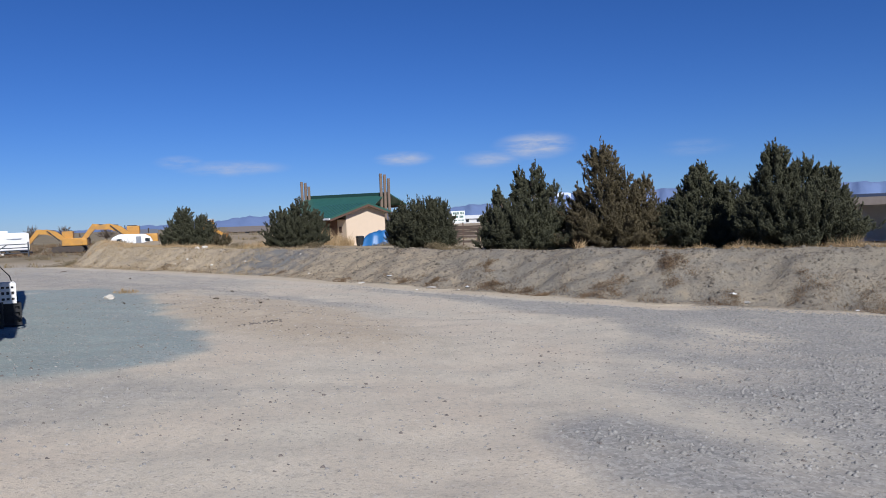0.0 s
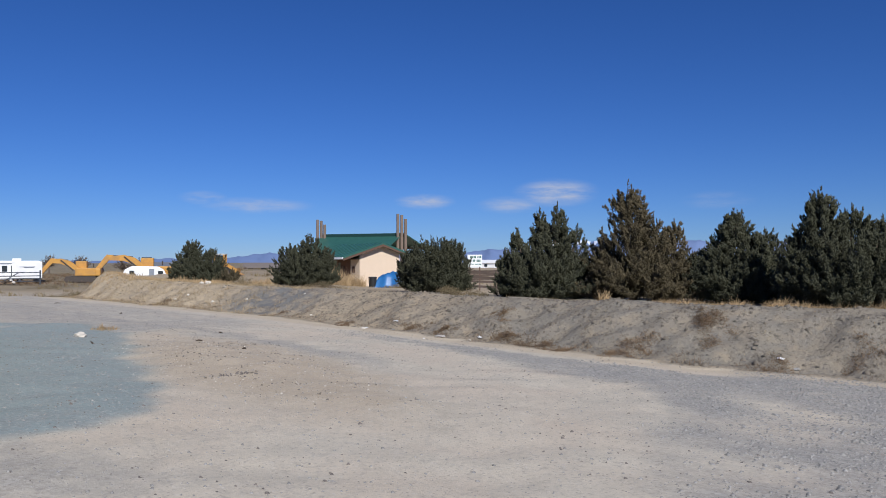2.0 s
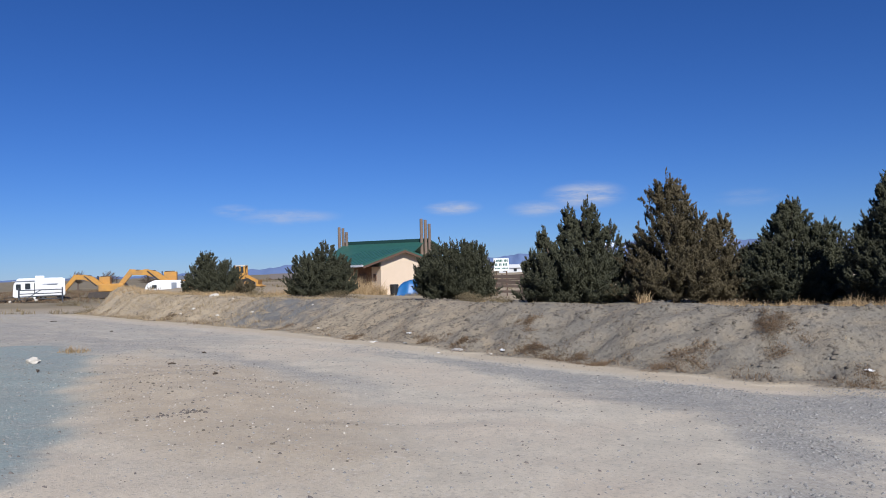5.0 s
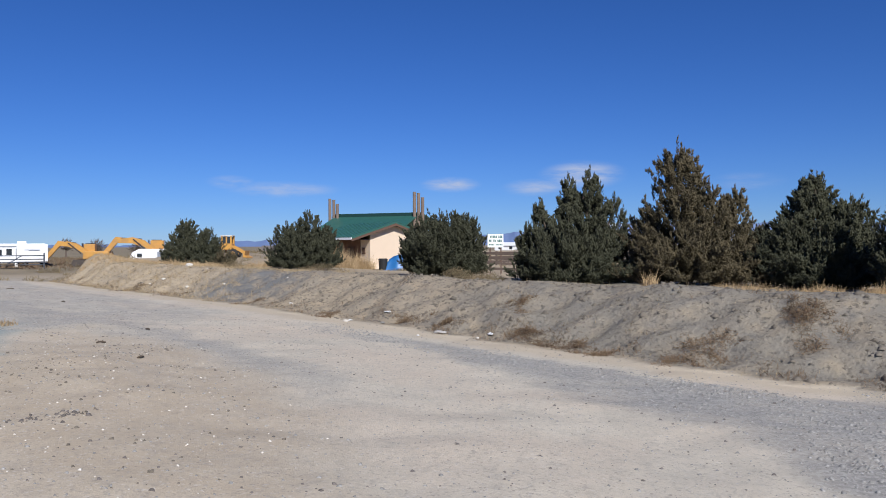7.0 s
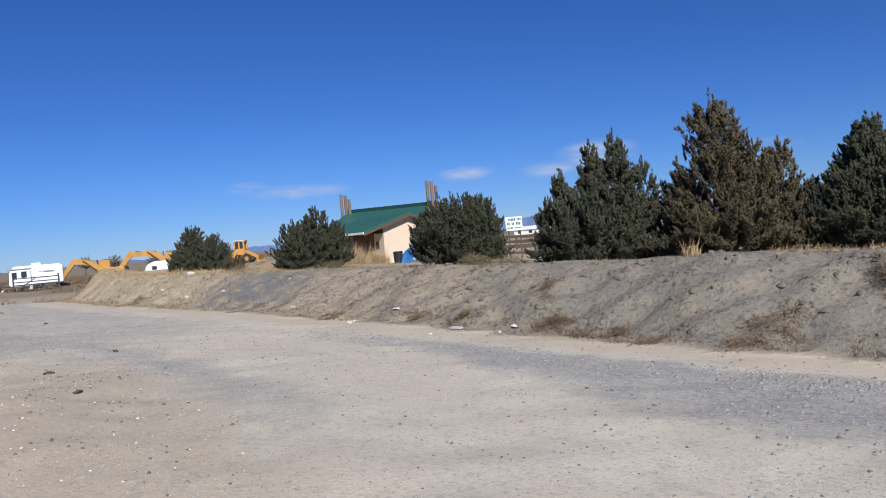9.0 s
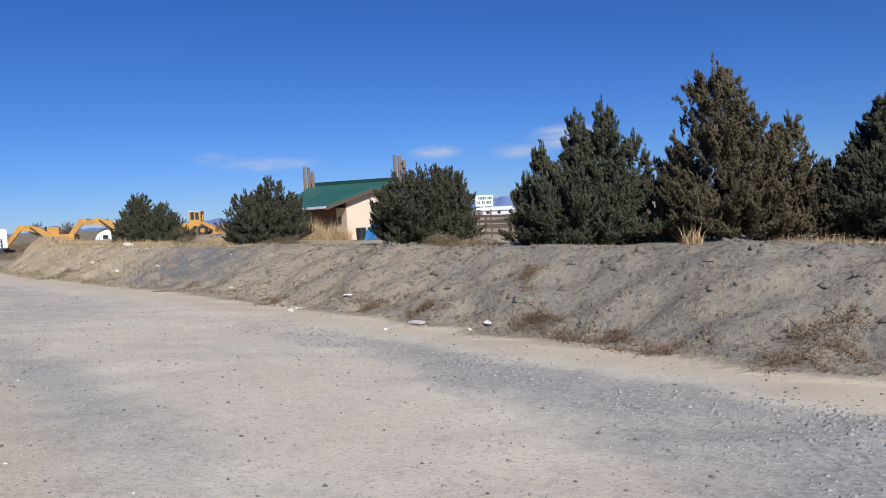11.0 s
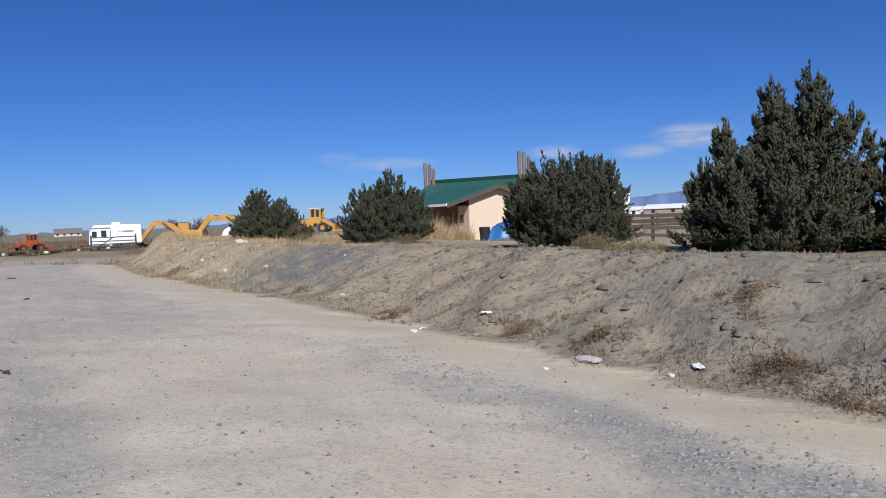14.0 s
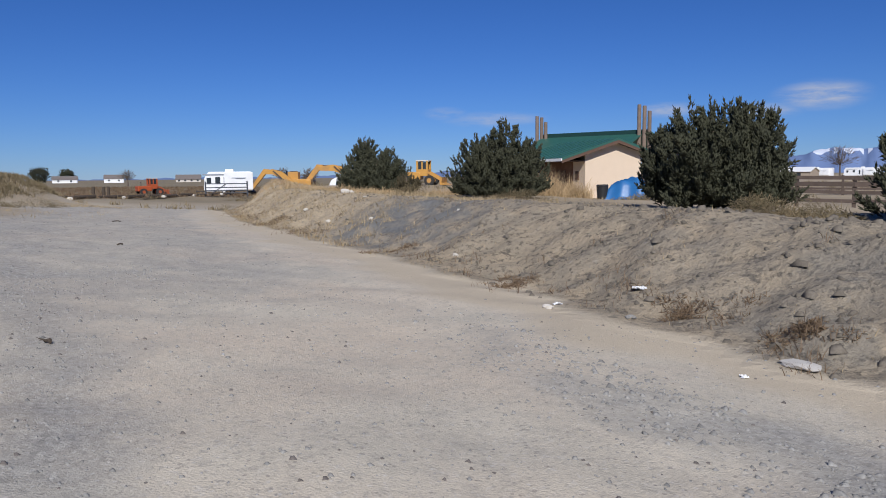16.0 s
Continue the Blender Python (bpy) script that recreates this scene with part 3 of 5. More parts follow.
def juniper(x, y, spires, label, needles, seed, dense=1.0, bare=0.0):
    """spires: rows of (offset to the side, offset in depth, height, radius, fullness); fullness 0 is a cone, 1 a ball."""
    rng = np.random.default_rng(seed)
    z0 = H(x, y)
    tree = thing("juniper", pose(x, y, z0), label, "tree", "junipers on the bank")
    bm = B()
    tallest = max(s[2] for s in spires)
    cyl(bm, (0, 0, -0.2), (0.03, 0.02, tallest * 0.45), 0.15, 0.09, 9)
    cyl(bm, (0.03, 0.02, tallest * 0.43), (spires[0][0] * 0.8, spires[0][1] * 0.8, tallest * 0.93), 0.09, 0.015, 7)
    part("trunk", bm, M_BARK, tree)
    limbs = B()
    S, A, W, K = [], [], [], []                      # plumes: start, axis with length, width, sprigs
    up = np.array([0.0, 0.0, 1.0])
    for ox, oy, h, r, full in spires:
        cyl(limbs, (0.02, 0.02, 0.15), (ox * 0.7, oy * 0.7, h * 0.45), 0.07, 0.04, 6)
        cyl(limbs, (ox * 0.7, oy * 0.7, h * 0.45), (ox, oy, h * 0.9), 0.04, 0.01, 6)
        # boughs that rise outward from the leader to the spire's outline
        nb = int(84 * dense * (r / 0.9) ** 1.3 * (h / 3)) + 14
        t = rng.beta(1.0, 1.1, nb) * 0.90 + 0.02
        ang = rng.uniform(0, 2 * math.pi, nb)
        cone = (1 - t) ** 1.2 * np.minimum(1, 0.72 + t * 2.6)
        ball = np.sqrt(np.clip(1 - (2 * t - 0.80) ** 2 / 1.44, 0, 1))
        prof = cone * (1 - full) + ball * full
        lump = 1 + 0.16 * np.sin(ang * 3 + t * 11 + seed) + 0.14 * np.sin(ang * 5 - t * 19 + seed * 2)
        rad = r * prof * lump * np.clip(rng.normal(0.88, 0.17, nb), 0.45, 1.12) + 0.04
        tip = np.stack([ox + rad * np.cos(ang), oy + rad * np.sin(ang), np.maximum(t * h, 0.12)], 1)
        rise = rad * (0.35 + 1.0 * t + 0.5 * full * t) + 0.16
        root = np.stack([ox + 0.08 * rad * np.cos(ang), oy + 0.08 * rad * np.sin(ang), np.maximum(tip[:, 2] - rise, 0.04)], 1)
        if bare:
            keep = rng.uniform(size=nb) > bare * np.clip(1.15 - t, 0, 1)
            tip, root, rad, ang, t = tip[keep], root[keep], rad[keep], ang[keep], t[keep]
        ax = tip - root
        ln = np.linalg.norm(ax, axis=1)
        S.append(root + 0.3 * ax), A.append(0.7 * ax + up * 0.06), W.append(0.04 + 0.08 * ln), K.append(14 + 26 * ln)
        # side plumes with pointed upright ends
        for f0 in (0.42, 0.56, 0.66, 0.74, 0.81, 0.87, 0.92, 0.96):
            m = len(ax)
            b = rng.uniform(0, 6.283, m)
            side = np.stack([np.cos(b), np.sin(b), rng.uniform(-0.1, 0.5, m)], 1)
            out = np.stack([np.cos(ang), np.sin(ang), np.zeros(m)], 1)
            d = out * (0.55 - 0.3 * t)[:, None] + side * 0.42 + up * (0.5 + 0.5 * t)[:, None] + rng.normal(size=(m, 3)) * 0.10
            L = rng.uniform(0.14, 0.46, m) * (0.62 + 0.24 * r) * (1.12 - 0.55 * t) * np.clip(0.22 + 1.15 * rad / r, 0.25, 1.08)
            d = d / np.linalg.norm(d, axis=1, keepdims=True) * L[:, None]
            S.append(root + ax * np.clip(f0 + rng.normal(size=m) * 0.06, 0.2, 0.97)[:, None]), A.append(d), W.append(0.025 + 0.15 * L), K.append(6 + 66 * L)
        # slim upright shoots that break the outline
        n = int(34 * dense * (0.5 + 0.5 * r))
        b, tt = rng.uniform(0, 6.283, n), rng.uniform(0.25, 0.95, n)
        pr = ((1 - tt) ** 1.12 * np.minimum(1, 0.72 + tt * 2.6)) * (1 - full) + np.sqrt(np.clip(1 - (2 * tt - 0.80) ** 2 / 1.44, 0, 1)) * full
        q, L = r * pr * rng.uniform(0.6, 1.08, n), rng.uniform(0.28, 0.6, n) * (1.25 - 0.75 * tt)
        S.append(np.stack([ox + q * np.cos(b), oy + q * np.sin(b), np.maximum(tt * h - 0.3 * L - 0.06, 0.05)], 1))
        A.append(np.stack([0.30 * np.cos(b) * L, 0.30 * np.sin(b) * L, L], 1)), W.append(0.015 + 0.06 * L), K.append(75 * L)
        # the leader and a few lesser tips beside it
        n = 5
        b, q = rng.uniform(0, 6.283, n), np.linspace(0, 0.22, n) * r
        L = np.linspace(0.8, 0.3, n)
        S.append(np.stack([ox + q * np.cos(b), oy + q * np.sin(b), h - L - q * 1.6], 1))
        A.append(np.stack([0.1 * np.cos(b) * q, 0.1 * np.sin(b) * q, L], 1)), W.append(0.015 + 0.045 * L), K.append(70 * L)
    S, A, W = np.concatenate(S), np.concatenate(A), np.concatenate(W)
    K = np.maximum(np.concatenate(K), 4).astype(int)
    S, W, A = np.repeat(S, K, 0), np.repeat(W, K), np.repeat(A, K, 0)
    k = len(S)
    f = rng.uniform(0, 1, k) ** 0.85
    side = rng.normal(size=(k, 3))
    side /= np.linalg.norm(side, axis=1, keepdims=True)
    wide = W * (1 - f) ** 0.75 * np.sqrt(rng.uniform(0.05, 1, k))
    P = S + A * f[:, None] + side * wide[:, None]
    P[:, 2] = np.maximum(P[:, 2], 0.0)
    unit = A / np.linalg.norm(A, axis=1, keepdims=True)
    D = unit * 0.8 + side * (0.75 * (1 - f))[:, None] + up * 0.25 + rng.normal(size=(k, 3)) * 0.22
    part("limbs", limbs, M_BARK, tree)
    V, T = sprig_mesh(P, D, rng.uniform(0.06, 0.15, k), rng.uniform(0.010, 0.021, k), rng)
    fast_ob("crown", V, T, needles, tree)
    return tree


JUNIPERS = [
    (-27.6, 46.7, [(-0.2, 0, 3.05, 1.25, 0.5), (-1.2, 0.2, 2.2, 0.85, 0.5), (1.25, 0, 2.45, 1.05, 0.6), (0.4, 0.3, 2.0, 1.7, 0.8)], "dark green juniper with a pointed top and a lower rounded side", M_NEEDLE, 11, 1.0, 0.0),
    (-24.4, 45.6, [(0, 0, 0.95, 0.75, 0.6)], "small olive juniper shrub beside a taller juniper", M_NEEDLE_B, 12, 1.0, 0.0),
    (-16.4, 40.2, [(0.35, 0, 3.05, 1.2, 0.6), (-0.95, 0, 2.5, 1.05, 0.6), (1.15, 0.2, 2.3, 0.9, 0.7), (-0.2, -0.4, 2.1, 1.2, 0.8)], "dense dark juniper with two rounded tops beside the stucco building", M_NEEDLE, 13, 1.0, 0.0),
    (-6.55, 31.5, [(-0.05, 0, 2.55, 1.4, 0.85), (0.55, 0.1, 2.5, 1.1, 0.7), (1.2, 0.1, 2.25, 0.5, 0.4), (-0.9, 0, 2.0, 0.72, 0.75)], "broad rounded dark green juniper on top of the bank", M_NEEDLE, 14, 1.1, 0.0),
    (-1.25, 28.4, [(0.45, 0, 3.75, 1.45, 0.08), (-0.25, 0.1, 3.55, 1.35, 0.08), (-1.15, 0, 2.8, 0.75, 0.2), (-1.6, 0.1, 2.0, 0.5, 0.2), (1.2, 0.2, 2.9, 0.9, 0.25), (-0.2, -0.3, 2.3, 1.55, 0.75)], "bushy blue-green juniper with several upright spires", M_NEEDLE, 15, 0.72, 0.0),
    (2.0, 28.3, [(-0.15, 0, 4.5, 2.0, 0.22), (1.5, 0.1, 3.0, 1.15, 0.25), (0.75, 0, 3.2, 1.25, 0.4), (-1.0, 0.2, 2.5, 1.0, 0.4), (0.3, -0.3, 1.9, 2.0, 0.75)], "tall olive-brown juniper with thin open foliage and bare lower limbs", M_NEEDLE_B, 16, 0.66, 0.28),
    (4.5, 29.6, [(0, 0, 2.0, 1.0, 0.7)], "low dark juniper half hidden between taller ones", M_NEEDLE, 17, 1.0, 0.0),
    (5.7, 27.8, [(-0.2, 0, 3.4, 1.6, 0.15), (0.85, 0.2, 2.7, 1.1, 0.5), (-0.75, -0.1, 2.3, 1.0, 0.6), (0.1, -0.2, 1.7, 1.7, 0.8)], "dark conical juniper with a broad base", M_NEEDLE, 18, 1.1, 0.0),
    (8.15, 24.6, [(-0.55, 0, 3.75, 1.4, 0.2), (0.35, 0.1, 3.2, 1.05, 0.5), (1.2, 0.1, 2.85, 0.85, 0.6), (-1.2, 0, 2.6, 0.7, 0.4), (0.2, -0.4, 2.4, 1.75, 0.8)], "large dense dark juniper sloping down to one side", M_NEEDLE, 19, 1.15, 0.0),
]
for row in JUNIPERS:
    juniper(*row)


# ---- stucco building with the green roof ----
def stucco_building():
    """Local x runs along the gable wall, local y back along the ridge, origin at the wall corner under the porch side."""
    d = Vector((-0.783, 0.623))                       # ridge, away from the camera
    g = Vector((0.623, 0.783))
    apex = Vector((-17.05, 56.3))
    turn = math.degrees(math.atan2(g.y, g.x))
    z0 = -0.55
    house = thing("restroom_building", pose(apex.x, apex.y, z0, 0, 0, turn), "cream stucco building with a green metal roof and brown trim", "building")
    W, L, he, ha = 1.9, 5.6, 3.12, 3.74                 # half width, depth, eaves, ridge
    porch = 1.75
    bm = B()
    prism(bm, [(-W, -0.15), (W, -0.15), (W, he - 0.06), (0, ha - 0.08), (-W, he - 0.06)], 0.0, L)
    part("wall", bm, M_STUCCO, house)
    slope = (ha - he) / W
    th = 0.14
    for side, run in ((-1, W + porch), (1, W + 0.35)):
        bm = B()
        zo = ha - slope * run * (0.95 if side < 0 else 1)
        prism(bm, [(0, ha), (side * run, zo), (side * run, zo + th), (0, ha + th)], -0.45, L + 0.4)
        roof = part("roof", bm, M_GREEN, house)
        n = 9
        rib = B()
        for i in range(n + 1):
            yy = -0.43 + (L + 0.81) * i / n
            a, b = Vector((side * 0.05, yy, ha + th + 0.015)), Vector((side * run, yy, zo + th + 0.015))
            cyl(rib, a, b, 0.02, 0.02, 5)
        part("roof_seams", rib, M_GREEN, roof)
        fb = B()
        prism(fb, [(0, ha + 0.02), (side * (run + 0.03), zo + 0.0), (side * (run + 0.03), zo - 0.16), (0, ha - 0.16)], -0.50, -0.44)
        part("fascia", fb, M_TRIM, house)
        eb = B()
        box(eb, (side * (run + 0.03), L / 2 - 0.02, zo + 0.03), (0.06, L + 0.85, 0.16))
        part("gutter", eb, M_WHITE if side < 0 else M_TRIM, house, "white eave board" if side < 0 else "")
    # porch: soffit, posts, door and window
    bm = B()
    zo = ha - slope * (W + porch) * 0.95
    box(bm, (-W - porch / 2, L / 2, zo - 0.03), (porch, L, 0.05))
    part("soffit", bm, M_TRIM, house)
    for yy in (L - 0.3,):
        bm = B()
        box(bm, (-W - porch + 0.12, yy, zo / 2), (0.16, 0.16, zo), bevel=0.01)
        part("porch_post", bm, M_TRIM, house)
    bm = B()
    box(bm, (-W - porch / 2 - 0.05, L - 0.05, zo / 2 - 0.03), (porch - 0.1, 0.12, zo), bevel=0.01)
    part("privacy_wall", bm, M_TRIM, house, "dark brown board screen")
    bm = B()
    box(bm, (-W - 0.06, 2.6, 1.03), (0.08, 0.95, 2.06), bevel=0.01)
    door = part("door", bm, M_TRIM, house, "brown metal door")
    kb = B()
    bmesh.ops.create_icosphere(kb, subdivisions=2, radius=0.045, matrix=Matrix.Translation((-W - 0.10, 2.25, 1.0)))
    part("door_knob", kb, M_PIPE, door)
    # brown boards start behind the lit corner and darken the wall as porch shade
    for i in range(8):
        bm = B()
        box(bm, (-W - 0.02, 1.35 + 0.53 * i + 0.26, he / 2 - 0.05), (0.045, 0.515, he - 0.1), bevel=0.008)
        part("siding_board", bm, M_SIDING, house, "brown board siding that stands in for porch shade" if i == 0 else "")
    bm = B()
    box(bm, (-W - 0.02, 0.85, 1.75), (0.06, 0.4, 0.5), bevel=0.01)
    part("window", bm, M_TRIM, house, "small brown vent window")
    bm = B()
    box(bm, (-0.9, 2.5, -0.12), (W * 2 + porch + 0.4, L + 1.0, 0.2))
    part("slab", bm, M_CONC, house)


stucco_building()


def pavilion():
    """Open shelter behind, with clusters of logs rising through both ends of its roof."""
    a, b = Vector((-31.4, 77.4)), Vector((-19.6, 76.0))
    mid = (a + b) / 2
    turn = yaw_of(b.x - a.x, b.y - a.y)
    z0 = H(mid.x, mid.y)
    s = thing("picnic_pavilion", pose(mid.x, mid.y, z0, 0, 0, turn), "open shelter with a dark green roof and tall log columns", "shelter")
    hl = (b - a).length / 2
    zt = 4.75 - z0
    bm = B()
    xl = -hl + 2.1                                     # the roof ends beside the first logs
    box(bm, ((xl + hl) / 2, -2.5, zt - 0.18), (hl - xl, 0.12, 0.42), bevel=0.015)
    part("front_fascia", bm, M_DKGREEN, s, "green fascia board darkened to look shaded")
    bm = B()
    vs = [(xl, -2.44, zt - 0.16), (hl, -2.44, zt - 0.16), (hl, 2.6, zt - 1.3), (xl, 2.6, zt - 1.3)]
    lo = [bm.verts.new((x, y, z)) for x, y, z in vs]
    up = [bm.verts.new((x, y, z + 0.12)) for x, y, z in vs]
    bm.faces.new(lo), bm.faces.new(up[::-1])
    for i in range(4):
        bm.faces.new((lo[i], up[i], up[(i + 1) % 4], lo[(i + 1) % 4]))
    bmesh.ops.recalc_face_normals(bm, faces=bm.faces[:])
    part("roof", bm, M_GREEN, s)
    bm = B()
    prism(bm, [(-2.56, zt - 0.30), (-2.56, zt - 0.42), (-6.6, zt - 1.95), (-6.6, zt - 1.83)], xl, hl - 0.6)
    bmesh.ops.transform(bm, matrix=Matrix(((0, 1, 0, 0), (1, 0, 0, 0), (0, 0, 1, 0), (0, 0, 0, 1))), verts=bm.verts[:])
    bmesh.ops.recalc_face_normals(bm, faces=bm.faces[:])
    part("front_roof", bm, M_GREEN, s)
    bm = B()
    box(bm, (0, 2.5, zt - 1.42), (hl * 2, 0.14, 0.24))
    part("beam", bm, M_TRIM, s)
    for end, top in ((-1, 6.35), (1, 6.75)):
        for dx, dy, dz in ((0, 0, 0.0), (0.40, 0.1, -0.12), (0.86, 0.0, -0.55)):
            bm = B()
            x = (-hl + 1.75 + dx) if end < 0 else (hl - 0.75 + dx)
            cyl(bm, (x, -2.75 + dy, -0.2), (x, -2.75 + dy, top + dz - z0), 0.175, 0.15, 10)
            part("log_column", bm, M_LOG, s)
    for end in (-1, 1):
        bm = B()
        cyl(bm, (end * (hl - 1.0), 2.6, -0.2), (end * (hl - 1.0), 2.6, zt - 1.2), 0.14, 0.12, 10)
        part("log_column", bm, M_LOG, s)


pavilion()


# ---- sign, fence, tarp ----
def campground_sign():
    x, y = -9.3, 56.0
    z0 = H(x, y)
    t = thing("road_sign", pose(x, y, z0, 0, 0, 10), "white rectangular sign with dark green lettering on posts", "sign")
    top, bot, w = 2.35 - z0, 1.42 - z0, 1.12
    bm = B()
    box(bm, (0, 0, (top + bot) / 2), (w, 0.04, top - bot), bevel=0.012)
    panel = part("panel", bm, M_SIGN, t)
    for px in (-0.38, 0.38):
        bm = B()
        box(bm, (px, 0.07, top / 2 - 0.1), (0.09, 0.09, top + 0.1), bevel=0.008)
        part("post", bm, M_TRIM, t)
    # the lettering cannot be read: rows of short bars
    rng = random.Random(4)
    for row, hgt in ((0.80, 0.17), (0.50, 0.17), (0.20, 0.09)):
        xx = -0.45
        while xx < 0.44:
            lw = rng.uniform(0.05, 0.085)
            if rng.random() > 0.14:
                bm = B()
                box(bm, (xx + lw / 2, -0.024, bot + (top - bot) * row), (lw, 0.008, hgt))
                part("letter_bar", bm, M_LETTER, panel)
            xx += lw + 0.028


campground_sign()


def rail_fence():
    """Four-rail wooden fence behind the trees, one thing with its posts and rails."""
    x0, x1, step = -13.0, 34.0, 2.15
    n = int((x1 - x0) / step)
    fence = thing("wooden_fence", pose(0, 0, 0), "weathered brown rail fence with square posts", "fence")
    pts = [(x0 + i * step, 48.6 - 0.03 * (x0 + i * step)) for i in range(n + 1)]
    rng = random.Random(3)
    for i, (x, y) in enumerate(pts):
        z = H(x, y)
        bm = B()
        box(bm, (x, y, z + 0.63), (0.15, 0.15, 1.46), bevel=0.012)
        part("post", bm, M_FENCE, fence)
        if i == 0:
            continue
        xa, ya = pts[i - 1]
        za = H(xa, ya)
        for k, hz in enumerate((0.38, 0.72, 1.02, 1.30)):
            bm = B()
            a, b = Vector((xa, ya - 0.10, za + hz + rng.uniform(-0.02, 0.02))), Vector((x, y - 0.10, z + hz + rng.uniform(-0.02, 0.02)))
            dv = b - a
            box(bm, (a + b) / 2, (dv.length + 0.02, 0.045, 0.15), rot=dv.to_track_quat("X", "Z").to_matrix())
            part("rail", bm, M_FENCE, fence)


rail_fence()


def far_fence(x0, y0, x1, y1, count, name_label):
    f = thing("wooden_fence", pose(0, 0, 0), name_label, "fence")
    pts = [(x0 + (x1 - x0) * i / count, y0 + (y1 - y0) * i / count) for i in range(count + 1)]
    for i, (x, y) in enumerate(pts):
        z = H(x, y)
        bm = B()
        box(bm, (x, y, z + 0.65), (0.16, 0.16, 1.5))
        part("post", bm, M_FENCE, f)
        if i:
            xa, ya = pts[i - 1]
            for hz in (0.45, 0.85, 1.25):
                bm = B()
                a, b = Vector((xa, ya, H(xa, ya) + hz)), Vector((x, y, z + hz))
                box(bm, (a + b) / 2, ((b - a).length, 0.05, 0.16), rot=(b - a).to_track_quat("X", "Z").to_matrix())
                part("rail", bm, M_FENCE, f)


far_fence(-16, 74, 30, 70, 14, "distant brown rail fence of a corral")


def tarp_pile():
    x, y = -14.9, 52.0
    z0 = H(x, y)
    t = thing("tarp_covered_pile", pose(x, y, z0, 0, 0, 10), "low pile under a crumpled blue tarp on the grass", "tarp")
    n, m = 26, 16
    verts, faces = [], []
    for j in range(m):
        for i in range(n):
            u, v = i / (n - 1) * 2 - 1, j / (m - 1) * 2 - 1
            e = max(abs(u), abs(v))
            hgt = 1.12 * (1 - smooth(np.array((e - 0.55) / 0.45))) * (0.88 + 0.16 * math.sin(u * 2.5 + 0.6))
            hgt += 0.07 * math.sin(u * 11 + v * 5) * (1 - e * 0.6) + 0.05 * math.sin(v * 14 - u * 7)
            verts.append((u * 1.25 + 0.05 * math.sin(v * 9), v * 0.9 + 0.05 * math.sin(u * 8), max(float(hgt), 0.03 + 0.02 * math.sin(i * 2.0 + j))))
    for j in range(m - 1):
        for i in range(n - 1):
            k = j * n + i
            faces.append((k, k + 1, k + n + 1, k + n))
    ob = data_ob("tarp", verts, faces, M_TARP, t, smooth=True)
    so = ob.modifiers.new("thick", "SOLIDIFY")
    so.thickness = 0.02


tarp_pile()


def dark_bin():
    x, y = -15.95, 51.2
    t = thing("trash_bin", pose(x, y, H(x, y), 0, 0, 15), "dark plastic bin standing beside the tarp", "bin")
    bm = B()
    cyl(bm, (0, 0, 0), (0, 0, 0.72), 0.26, 0.31, 14)
    part("body", bm, M_BLACK, t)
    bm = B()
    cyl(bm, (0, 0, 0.72), (0, 0, 0.80), 0.33, 0.27, 14)
    part("lid", bm, M_BLACK, t)


dark_bin()


